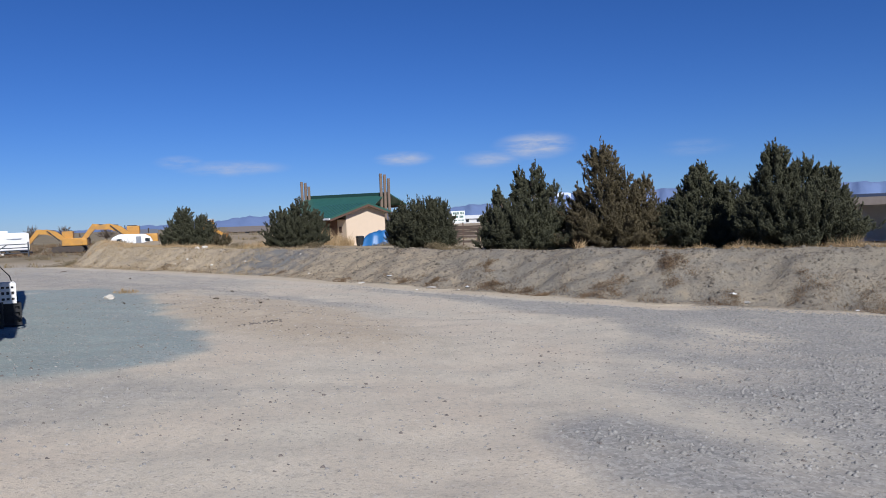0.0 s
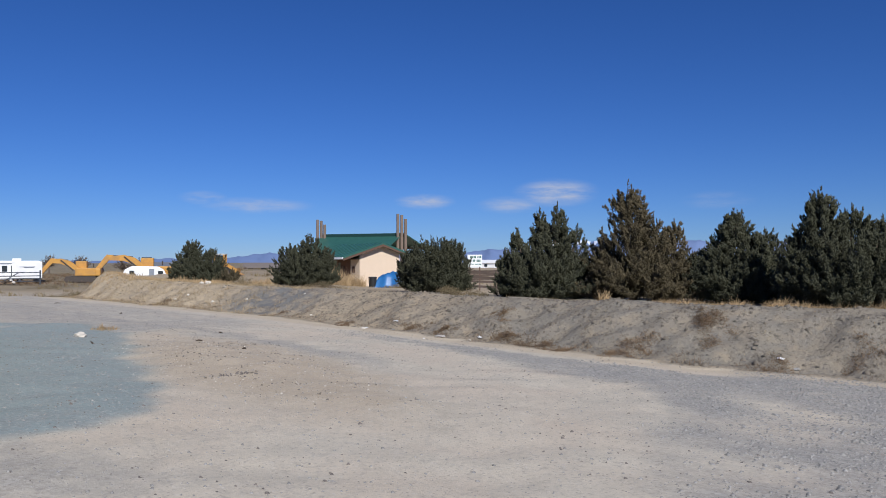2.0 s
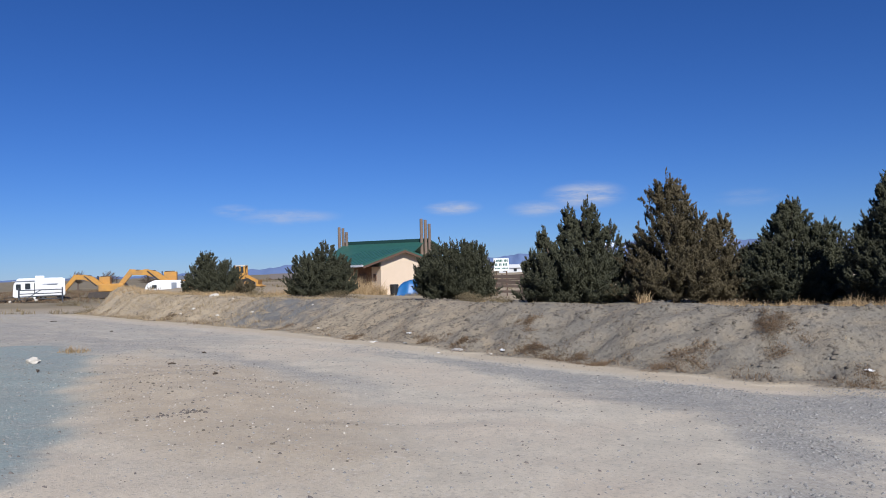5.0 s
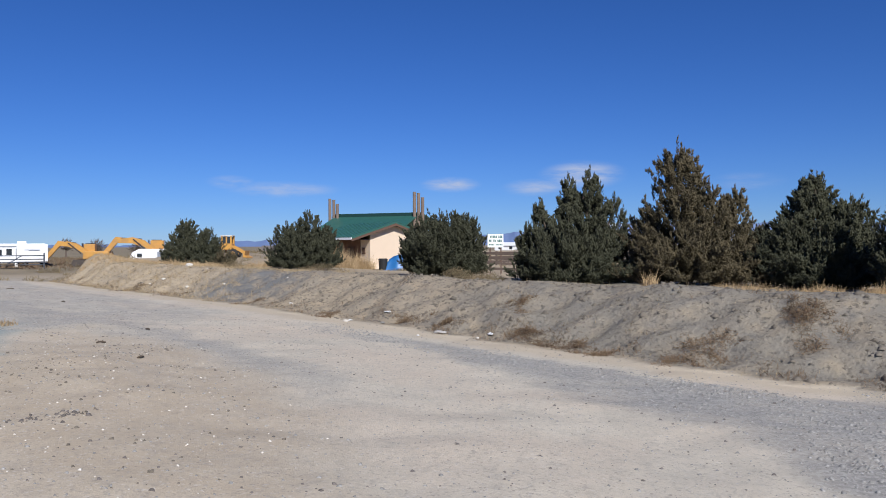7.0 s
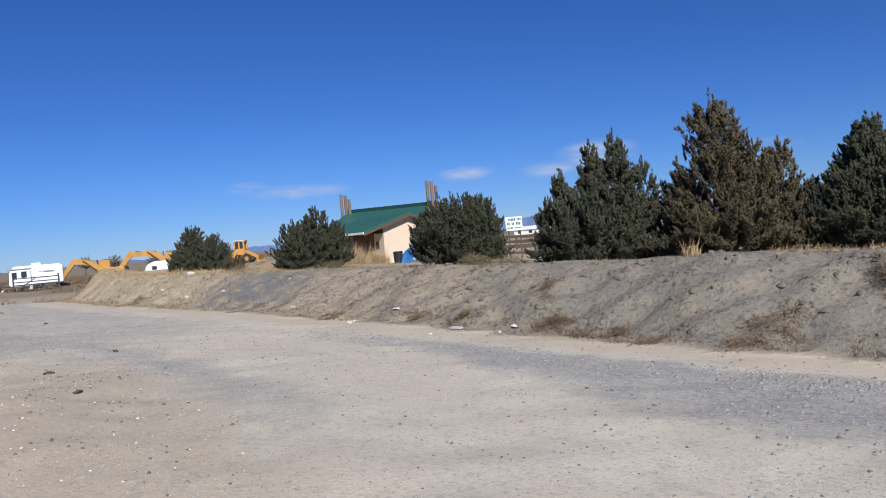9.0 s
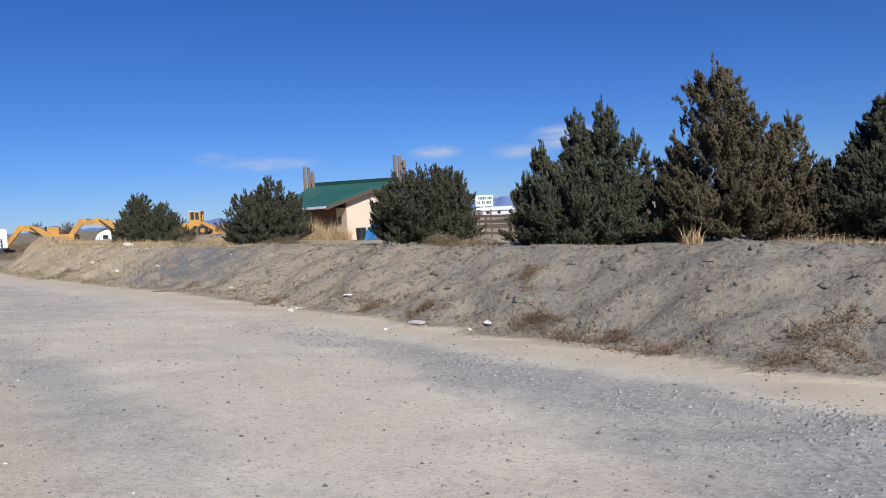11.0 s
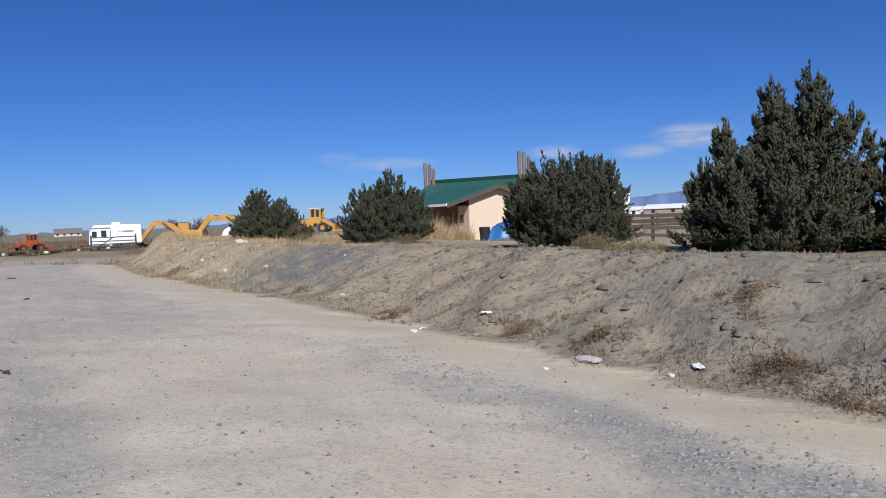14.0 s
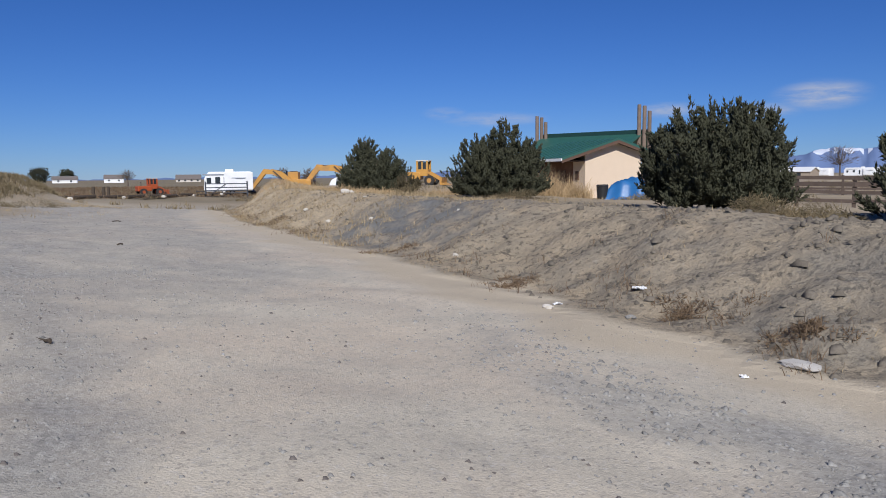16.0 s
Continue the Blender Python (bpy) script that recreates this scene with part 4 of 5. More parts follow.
# ---- vehicles and machines at the end of the lot ----
def travel_trailer(x, y, turn, L=7.4, wide=2.4, tall=2.75, label="white travel trailer with grey swoosh graphics"):
    z0 = H(x, y)
    t = thing("travel_trailer", pose(x, y, z0, 0, 0, turn), label, "trailer")
    h0 = 0.5
    bm = B()
    a = L / 2
    prism(bm, [(-a, h0 + 0.15), (-a + 0.25, h0), (a, h0), (a, tall - 0.15), (a - 0.15, tall), (-a + 0.55, tall), (-a + 0.1, tall - 0.7)], -wide / 2, wide / 2)
    bmesh.ops.bevel(bm, geom=bm.edges[:], offset=0.05, segments=2, affect="EDGES", profile=0.5)
    body = part("body", bm, M_RVWHITE, t)
    bm = B()
    box(bm, (a * 0.05, 0, tall + 0.14), (0.95, 0.7, 0.28), bevel=0.05)
    part("air_conditioner", bm, M_WHITE, t)
    bm = B()
    box(bm, (a * 0.45, -wide / 2 - 0.2, h0 + 1.15), (3.2, 0.45, 2.0), bevel=0.04)
    part("slide_out", bm, M_RVWHITE, t)
    for wx, wz, ww, wh, wy in ((-a * 0.78, 1.75, 0.5, 0.65, 0), (-a * 0.42, 1.8, 0.55, 0.7, 0), (-a * 0.10, 1.55, 0.4, 1.2, 0)):
        bm = B()
        box(bm, (wx, -wide / 2 - 0.02, wz), (ww, 0.05, wh), bevel=0.015)
        part("window", bm, M_GLASS, t)
    bm = B()
    for i, (px, pz, ln) in enumerate(((a * 0.45, 2.02, 1.6), (a * 0.52, 1.93, 1.1))):
        box(bm, (px, -wide / 2 - 0.44, pz), (ln, 0.03, 0.07))
    part("graphic", bm, M_RVGREY, t)
    bm = B()
    box(bm, (-a * 0.55, -wide / 2 - 0.02, 2.42), (2.6, 0.1, 0.12), bevel=0.02)
    part("awning_tube", bm, M_RVGREY, t)
    for wx in (-0.45, 0.45):
        bm = B()
        cyl(bm, (wx, -wide / 2 + 0.05, 0.34), (wx, -wide / 2 + 0.3, 0.34), 0.34, 0.34, 16)
        w = part("wheel", bm, M_RUBBER, t)
        bm = B()
        cyl(bm, (wx, -wide / 2 + 0.03, 0.34), (wx, -wide / 2 + 0.1, 0.34), 0.18, 0.18, 12)
        part("rim", bm, M_WHITE, w)
    bm = B()
    tube(bm, [(-a, -0.5, 0.5), (-a - 1.0, 0, 0.48), (-a, 0.5, 0.5)], 0.05)
    part("tow_frame", bm, M_STEEL, t)
    bm = B()
    cyl(bm, (-a - 0.9, 0, 0.0), (-a - 0.9, 0, 0.7), 0.035, 0.035, 8)
    part("jack", bm, M_STEEL, t)
    return t


travel_trailer(-69.8, 75.9, 43.5, L=5.4, tall=2.75)


def rounded_camper(x, y, turn):
    t = thing("camper_trailer", pose(x, y, H(x, y), 0, 0, turn), "small rounded white camper with a dark door", "trailer")
    bm = B()
    prof = [(-2.6, 0.45), (2.6, 0.45), (2.75, 1.1), (2.45, 1.75), (1.7, 2.15), (-1.5, 2.2), (-2.35, 1.85), (-2.75, 1.2)]
    prism(bm, prof, -1.05, 1.05)
    bmesh.ops.bevel(bm, geom=bm.edges[:], offset=0.16, segments=3, affect="EDGES", profile=0.5)
    part("body", bm, M_RVWHITE, t)
    bm = B()
    box(bm, (0.9, -1.06, 1.2), (0.65, 0.05, 1.4), bevel=0.02)
    part("door", bm, M_RVGREY, t)
    for wx in (-1.5, 2.0):
        bm = B()
        box(bm, (wx, -1.06, 1.5), (0.6, 0.05, 0.4), bevel=0.02)
        part("window", bm, M_GLASS, t)
    bm = B()
    cyl(bm, (-0.3, -1.02, 0.33), (-0.3, -0.8, 0.33), 0.33, 0.33, 16)
    part("wheel", bm, M_RUBBER, t)
    return t


rounded_camper(-55.4, 80.7, 33).scale = (0.93, 0.93, 1.10)


def excavator(x, y, turn, size, reach, label):
    """Tracked excavator resting with its boom folded down to the ground in front."""
    t = thing("excavator", pose(x, y, H(x, y), 0, 0, turn), label, "excavator", "parked excavators")
    S = size
    for sy in (-0.95, 0.95):
        bm = B()
        prism(bm, [(-1.7 * S, 0.35 * S), (-1.5 * S, 0.06 * S), (1.5 * S, 0.06 * S), (1.7 * S, 0.35 * S), (1.5 * S, 0.72 * S), (-1.5 * S, 0.72 * S)], (sy - 0.28) * S, (sy + 0.28) * S)
        tr = part("track", bm, M_STEEL, t)
        bm = B()
        for i in range(5):
            cyl(bm, ((-1.2 + 0.6 * i) * S, (sy - 0.31) * S, 0.36 * S), ((-1.2 + 0.6 * i) * S, (sy + 0.31) * S, 0.36 * S), 0.2 * S, 0.2 * S, 10)
        part("rollers", bm, M_STEEL, tr)
    bm = B()
    box(bm, (-0.7 * S, 0, 1.2 * S), (2.6 * S, 2.2 * S, 0.85 * S), bevel=0.08)
    part("body", bm, M_YELLOW, t)
    bm = B()
    box(bm, (-1.75 * S, 0, 1.15 * S), (0.6 * S, 2.3 * S, 0.75 * S), bevel=0.12)
    part("counterweight", bm, M_YELLOW, t)
    bm = B()
    box(bm, (0.25 * S, -0.65 * S, 1.85 * S), (1.15 * S, 0.85 * S, 1.15 * S), bevel=0.06)
    cab = part("cab", bm, M_YELLOW, t)
    for c, s in (((0.38 * S, -1.11 * S, 2.1 * S), (0.9 * S, 0.04, 0.8 * S)), ((1.01 * S, -0.65 * S, 2.1 * S), (0.04, 0.7 * S, 0.8 * S))):
        bm = B()
        box(bm, c, s)
        part("cab_window", bm, M_GLASS, cab)
    p = [(0.3 * S, 1.65 * S), (1.3 * S, 2.45 * S), (2.3 * S, 2.72 * S), (reach * S, 2.55 * S)]
    bm = B()
    lo = [(x, z - w * S) for (x, z), w in zip(p, (0.55, 0.66, 0.56, 0.36))]
    prism(bm, p + lo[::-1], -0.02 * S, 0.38 * S)
    part("boom", bm, M_YELLOW, t)
    bm = B()
    e = (reach * S, 2.45 * S)
    prism(bm, [(e[0] - 0.35 * S, e[1] + 0.25 * S), (e[0] + 0.25 * S, e[1] + 0.3 * S), (e[0] + 1.75 * S, 0.75 * S), (e[0] + 1.4 * S, 0.65 * S)], 0.0, 0.32 * S)
    part("stick", bm, M_YELLOW, t)
    bm = B()
    prism(bm, [(e[0] + 1.8 * S, 0.9 * S), (e[0] + 2.0 * S, 0.35 * S), (e[0] + 1.5 * S, 0.02 * S), (e[0] + 0.9 * S, 0.1 * S), (e[0] + 0.9 * S, 0.3 * S), (e[0] + 1.4 * S, 0.35 * S)], -0.3 * S, 0.6 * S)
    part("bucket", bm, M_STEEL, t)
    bm = B()
    cyl(bm, (0.9 * S, 0.45 * S, 1.4 * S), (2.2 * S, 0.45 * S, 2.55 * S), 0.08 * S, 0.05 * S, 8)
    part("hydraulic_ram", bm, M_STEEL, t)
    bm = B()
    cyl(bm, (1.5 * S, 0.18 * S, 2.52 * S), (e[0] - 0.05 * S, 0.18 * S, e[1] + 0.2 * S), 0.08 * S, 0.06 * S, 8)
    part("stick_ram", bm, M_STEEL, t)
    for gx in (-1.5, -0.9, -0.3):
        bm = B()
        box(bm, (gx * S, -1.11 * S, 1.3 * S), (0.4 * S, 0.04, 0.45 * S), bevel=0.01)
        part("engine_grille", bm, M_STEEL, t)
    bm = B()
    cyl(bm, (-1.2 * S, 0.5 * S, 1.7 * S), (-1.2 * S, 0.5 * S, 2.15 * S), 0.06 * S, 0.06 * S, 8)
    part("exhaust", bm, M_STEEL, t)
    return t


excavator(-66.2, 83.2, 207, 1.15, 3.0, "yellow tracked excavator parked with its boom folded down")
excavator(-58.9, 86.8, 209, 1.38, 3.5, "larger yellow tracked excavator with a raised boom")


def wheel_loader(x, y, turn, material, label, S=1.0):
    t = thing("wheel_loader", pose(x, y, H(x, y), 0, 0, turn), label, "loader")
    bm = B()
    box(bm, (-0.9 * S, 0, 1.15 * S), (2.4 * S, 1.5 * S, 0.9 * S), bevel=0.1)
    part("engine_cover", bm, material, t)
    bm = B()
    for px in (-0.05, 1.15):
        for py in (-0.6, 0.6):
            box(bm, (px * S, py * S, 2.1 * S), (0.2 * S, 0.2 * S, 1.5 * S))
    box(bm, (0.55 * S, 0, 1.5 * S), (1.35 * S, 1.35 * S, 0.8 * S), bevel=0.04)
    box(bm, (0.55 * S, -0.6 * S, 2.2 * S), (0.16 * S, 0.14 * S, 1.3 * S))
    cab = part("cab", bm, material, t)
    bm = B()
    box(bm, (0.55 * S, 0, 2.9 * S), (1.5 * S, 1.5 * S, 0.13 * S), bevel=0.03)
    part("cab_roof", bm, M_PALE, cab, "pale cab roof")
    bm = B()
    box(bm, (0.55 * S, 0, 2.2 * S), (1.05 * S, 1.1 * S, 1.1 * S))
    part("cab_glass", bm, M_GLASS, cab)
    for sy in (-0.5, 0.5):
        bm = B()
        prism(bm, [(0.9 * S, 1.6 * S), (1.1 * S, 1.75 * S), (3.0 * S, 0.75 * S), (2.8 * S, 0.5 * S)], (sy - 0.08) * S, (sy + 0.08) * S)
        part("lift_arm", bm, material, t)
    bm = B()
    prism(bm, [(2.8 * S, 0.1 * S), (3.6 * S, 0.06 * S), (3.55 * S, 0.12 * S), (3.0 * S, 0.35 * S), (3.1 * S, 0.95 * S), (2.8 * S, 0.95 * S)], -1.1 * S, 1.1 * S)
    part("bucket", bm, material, t)
    for px in (-1.2, 1.5):
        for sy in (-0.85, 0.85):
            bm = B()
            cyl(bm, (px * S, (sy - 0.2) * S, 0.6 * S), (px * S, (sy + 0.2) * S, 0.6 * S), 0.6 * S, 0.6 * S, 18)
            w = part("wheel", bm, M_RUBBER, t)
            bm = B()
            cyl(bm, (px * S, (sy - 0.22) * S, 0.6 * S), (px * S, (sy + 0.22) * S, 0.6 * S), 0.28 * S, 0.28 * S, 12)
            part("rim", bm, material, w)
    bm = B()
    cyl(bm, (-1.2 * S, 0.35 * S, 1.5 * S), (-1.2 * S, 0.35 * S, 2.3 * S), 0.06 * S, 0.06 * S, 8)
    part("exhaust", bm, M_STEEL, t)


wheel_loader(-39.4, 70.0, 15, M_YELLOW, "yellow wheel loader with an open cab and dark roof", 0.76)
wheel_loader(-77.2, 70.6, 72, M_ORANGE, "orange tractor loader parked on the dry plain", 0.68)


def pipe_gate(x0, y0, x1, y1):
    a, b = Vector((x0, y0)), Vector((x1, y1))
    z = H((x0 + x1) / 2, (y0 + y1) / 2)
    g = thing("pipe_gate", pose(x0, y0, z, 0, 0, yaw_of(x1 - x0, y1 - y0)), "dark grey metal pipe gate with a diagonal brace", "gate")
    L = (b - a).length
    for px in (0, L):
        bm = B()
        cyl(bm, (px, 0, -0.2), (px, 0, 1.5), 0.08, 0.08, 8)
        part("post", bm, M_GATE, g)
    for hz in (0.25, 0.55, 0.85, 1.25):
        bm = B()
        cyl(bm, (0, 0, hz), (L, 0, hz), 0.05, 0.05, 6)
        part("rail", bm, M_GATE, g)
    bm = B()
    cyl(bm, (L * 0.15, 0, 0.25), (L * 0.5, 0, 1.25), 0.05, 0.05, 6)
    part("brace", bm, M_GATE, g)


pipe_gate(-65.55, 68.7, -62.8, 72.0)


def building_far(x, y, turn, L, W, he, ha, wall, roof, label, windows=2):
    t = thing("house", pose(x, y, H(x, y), 0, 0, turn), label, "house")
    bm = B()
    prism(bm, [(-W / 2, -0.3), (W / 2, -0.3), (W / 2, he), (0, ha - 0.15), (-W / 2, he)], -L / 2, L / 2)
    bmesh.ops.transform(bm, matrix=Matrix.Rotation(math.pi / 2, 4, "Z"), verts=bm.verts[:])
    part("wall", bm, wall, t)
    for side in (-1, 1):
        bm = B()
        ov = 0.4
        zo = ha - (ha - he) * (W / 2 + ov) / (W / 2)
        prism(bm, [(0, ha), (side * (W / 2 + ov), zo), (side * (W / 2 + ov), zo + 0.15), (0, ha + 0.15)], -L / 2 - 0.3, L / 2 + 0.3)
        bmesh.ops.transform(bm, matrix=Matrix.Rotation(math.pi / 2, 4, "Z"), verts=bm.verts[:])
        part("roof", bm, roof, t)
    for i in range(windows):
        px = -L / 2 + L * (i + 0.5) / windows
        bm = B()
        box(bm, (px, -W / 2 - 0.02, he * 0.55), (1.1, 0.08, 1.0))
        part("window", bm, M_GLASS, t)
    return t


building_far(-29.8, 260, -10, 12.5, 9, 1.9, 3.1, M_BARNWALL, M_WHITE, "tan barn with a pale metal roof beyond the fence", 2)
building_far(-43.5, 264, -10, 12, 8, 1.8, 2.8, M_WHITE, M_WHITE, "low white shed with a pale roof beyond the fence", 3)
for tx, ty in ((-24.0, 268), (-12.0, 272)):
    travel_trailer(tx, ty, -5, L=9.5, tall=2.9, label="long white trailer parked far beyond the fence")
building_far(2.0, 262, 0, 9, 4, 2.4, 2.9, M_RVGREY, M_BROWNROOF, "dark low shed beside far trailers", 1)
building_far(-446, 292, 55, 14, 9, 2.2, 4.2, M_WHITE, M_BROWNROOF, "white house with a dark roof on the plain", 2)
building_far(-413, 303, 52, 11, 8, 2.6, 4.8, M_WHITE, M_BROWNROOF, "white farmhouse on the far plain", 2)
building_far(-365, 319, 48, 14, 9, 1.7, 4.3, M_PALE, M_BROWNROOF, "long ranch house with a grey roof on the plain", 4)
building_far(-100.6, 150, 33, 7, 6, 1.5, 2.4, M_WHITE, M_PIPE, "white metal shed behind the camper", 1)
building_far(-74.3, 150, 27, 8, 6, 1.0, 1.9, M_BARNWALL, M_BROWNROOF, "low brown-roofed house on the plain", 3)


def carport():
    """Dark flat-roofed shelter behind the last tree."""
    x, y = 19.3, 40.0
    t = thing("carport", pose(x, y, H(x, y), 0, 0, -6), "open-sided shelter with a dark flat roof and pale back wall", "shelter")
    bm = B()
    box(bm, (0, 0, 2.55), (10.5, 5.0, 0.18), bevel=0.02)
    part("roof", bm, M_NAVY, t)
    bm = B()
    box(bm, (0, -2.5, 2.28), (10.4, 0.12, 0.4))
    part("fascia", bm, M_BROWNROOF, t)
    bm = B()
    box(bm, (0, 2.3, 1.1), (10.0, 0.2, 2.4))
    part("back_wall", bm, M_CONC, t)
    for px in (-4.9, -1.7, 1.7, 4.9):
        bm = B()
        box(bm, (px, -2.3, 1.1), (0.22, 0.22, 2.4), bevel=0.01)
        part("post", bm, M_TRIM, t)


carport()


# ---- fifth-wheel trailer with crates beside it ----
def fifth_wheel():
    """Local x runs forward along its side, local y away from the seen side; origin on the ground under the seen side's front."""
    front, rear = Vector((-12.35, 12.55)), Vector((-5.7, 4.6))
    d = (front - rear).normalized()
    z0 = H(-11.5, 11.5)
    turn = yaw_of(d.x, d.y)
    t = thing("fifth_wheel_trailer", pose(front.x, front.y, z0, 0, 0, turn), "tall faded white camping trailer with dark streaks, greyed to look shaded", "trailer")
    L, W = 11.6, 2.45
    bm = B()
    prof = [(-L, 0.95), (-1.9, 0.95), (-1.9, 1.92), (0.0, 2.02), (0.06, 2.5), (0.0, 3.0), (-0.2, 3.29), (-0.6, 3.48), (-1.3, 3.57), (-2.6, 3.60), (-L, 3.60)]
    prism(bm, prof, 0.0, W)
    bmesh.ops.bevel(bm, geom=[e for e in bm.edges if abs(e.verts[0].co.y - e.verts[1].co.y) < 0.01], offset=0.06, segments=2, affect="EDGES", profile=0.5)
    # body colour already includes the shade of the seen side
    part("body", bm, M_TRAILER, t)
    for z, hgt in ((1.15, 0.06), (3.36, 0.05)):
        bm = B()
        box(bm, (-L / 2 - 1.0, -0.012, z), (L - 2.1, 0.03, hgt), bevel=0.006)
        part("moulding", bm, M_RVGREY, t)
    for px, pz, sx, sz in ((-1.95, 2.5, 0.3, 1.5), (-4.2, 2.0, 0.16, 0.9), (-5.4, 2.9, 0.2, 0.8), (-3.3, 1.7, 0.16, 0.6), (-6.3, 1.8, 0.2, 0.5), (-2.7, 1.75, 0.14, 0.45), (-7.0, 2.2, 0.2, 0.9)):
        bm = B()
        box(bm, (px, -0.006, pz), (sx, 0.02, sz), bevel=0.005)
        part("decal", bm, M_RVGREY, t)
    bm = B()
    tube(bm, [(-L + 0.1, -0.09, 3.28), (-2.4, -0.09, 3.24), (-1.7, -0.07, 3.16)], 0.06, 8)
    part("awning_roll", bm, M_RVWHITE, t, "pale rolled awning under the roof edge")
    bm = B()
    box(bm, (-0.78, -0.01, 2.6), (0.07, 0.03, 1.2), bevel=0.008)
    part("cap_seam", bm, M_NAVY, t, "dark seam of the front cap")
    bm = B()
    tube(bm, [(0.03, 0.0, 2.06), (0.08, 0.0, 2.5), (0.02, 0.0, 3.0), (-0.19, 0.0, 3.31), (-0.59, 0.0, 3.50), (-1.3, 0.0, 3.59), (-2.6, 0.0, 3.62), (-L, 0.0, 3.62)], 0.022, 8)
    part("roof_edge", bm, M_RVWHITE, t, "pale edge trim over the roof line")
    bm = B()
    box(bm, (-9.2, -0.03, 2.05), (0.75, 0.06, 2.0), bevel=0.02)
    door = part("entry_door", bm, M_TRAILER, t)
    bm = B()
    box(bm, (-8.78, -0.05, 2.0), (0.05, 0.07, 1.35), bevel=0.01)
    part("door_edge", bm, M_WHITE, door, "bright door edge strip")
    bm = B()
    tube(bm, [(-8.5, 0.0, 2.62), (-8.5, -0.12, 2.62), (-8.5, -0.36, 2.42), (-8.5, -0.37, 2.0), (-8.5, -0.32, 1.9), (-8.5, 0.0, 1.88)], 0.022, 10)
    part("grab_handle", bm, M_WHITE, t, "white folding grab handle")
    # added black box that stands in for the deep shade below the floor
    bm = B()
    box(bm, (-6.6, 1.25, 0.55), (9.4, 2.0, 0.78), bevel=0.03)
    part("under_floor_shade", bm, M_BLACK, t)
    bm = B()
    box(bm, (-0.85, 0.55, 0.98), (1.45, 0.85, 1.0), bevel=0.03)
    part("hitch_box", bm, M_NAVY, t, "navy hitch box under the nose")
    bm = B()
    box(bm, (-1.0, 0.5, 1.65), (0.35, 0.3, 0.72), bevel=0.02)
    part("pin_column", bm, M_STEEL, t)
    for px in (-9.4, -10.4):
        bm = B()
        cyl(bm, (px, 0.16, 0.38), (px, 0.42, 0.38), 0.38, 0.38, 20)
        w = part("wheel", bm, M_RUBBER, t)
        bm = B()
        cyl(bm, (px, 0.13, 0.38), (px, 0.2, 0.38), 0.2, 0.2, 14)
        part("rim", bm, M_STEEL, w)
    for px, py in ((-2.2, 0.4), (-2.2, 2.05)):
        bm = B()
        cyl(bm, (px, py, 0.0), (px, py, 1.0), 0.05, 0.05, 8)
        part("jack", bm, M_STEEL, t)
    bm = B()
    box(bm, (-8.9, 0.1, 0.36), (0.07, 0.07, 0.75), bevel=0.01)
    part("support_post", bm, M_WHITE, t, "pale support post")
    bm = B()
    tube(bm, [(-0.5, 0.2, 1.2), (-0.3, 0.0, 1.0), (0.1, -0.3, 0.6), (0.2, -0.4, 0.2), (0.1, -0.45, 0.03), (-0.6, -0.4, 0.02)], 0.012, 6)
    part("hose", bm, M_BLACK, t)
    bm = B()
    cyl(bm, (0.02, -0.02, 2.2), (0.02, 0.03, 2.2), 0.05, 0.05, 10)
    part("marker_light", bm, M_BLACK, t)


fifth_wheel()


def crate(x, y, turn, material, label, size=(0.55, 0.38, 0.34), z_add=0.0, filling=None):
    """Open plastic crate with slotted sides."""
    z0 = H(x, y) + z_add
    t = thing("plastic_crate", pose(x, y, z0, 0, 0, turn), label, "crate")
    w, d, h = size
    bm = B()
    box(bm, (0, 0, 0.015), (w, d, 0.03))
    part("base", bm, material, t)
    for sx, sy, ln, along in ((0, -d / 2, w, True), (0, d / 2, w, True), (-w / 2, 0, d, False), (w / 2, 0, d, False)):
        n = 6 if along else 4
        for zz in (0.03, h * 0.36, h * 0.66, h - 0.03):
            bm = B()
            box(bm, (sx, sy, zz), (ln, 0.022, 0.055) if along else (0.022, ln, 0.055))
            part("slat", bm, material, t)
        for i in range(n + 1):
            o = -ln / 2 + ln * i / n
            bm = B()
            box(bm, (sx + (o if along else 0), sy + (0 if along else o), h / 2), (0.03, 0.026, h) if along else (0.026, 0.03, h))
            part("upright", bm, material, t)
    bm = B()
    box(bm, (0, 0, h * 0.5), (w - 0.05, d - 0.05, h * 0.8), bevel=0.02)
    part("filling", bm, filling or material, t)
    return t


crate(-8.80, 8.82, 45, M_WHITE, "white slotted plastic crate on a dark bin", (0.46, 0.5, 0.36), 0.40, M_STEEL)
crate(-8.80, 8.82, 45, M_BLACK, "dark plastic crate under a white one", (0.60, 0.42, 0.40))
crate(-8.62, 8.25, 40, M_BLACK, "black slotted crate on the gravel by the trailer", (0.55, 0.4, 0.42))
crate(-9.05, 8.35, 42, M_BLACK, "black storage tub beside the trailer", (0.6, 0.5, 0.55))


# ---- stones, litter, sticks ----
def rock(name, x, y, size, material, label, seed, squash=0.55, category="stone", sink=0.25):
    rng = random.Random(seed)
    bm = B()
    bmesh.ops.create_icosphere(bm, subdivisions=2, radius=1.0)
    for v in bm.verts:
        v.co *= rng.uniform(0.78, 1.12)
        v.co = Vector((v.co.x * size[0] / 2, v.co.y * size[1] / 2, v.co.z * size[2] / 2))
    ob = mesh_ob(name, bm, material)
    ob.matrix_world = pose(x, y, H(x, y) + size[2] * (0.5 - sink), 0, 0, rng.uniform(-40, 40))
    return tagged(ob, label, category)


rock("concrete_slab", -3.55, 20.42, (0.40, 0.24, 0.06), M_CONC, "flat pale broken slab at the foot of the bank", 1, sink=0.15)
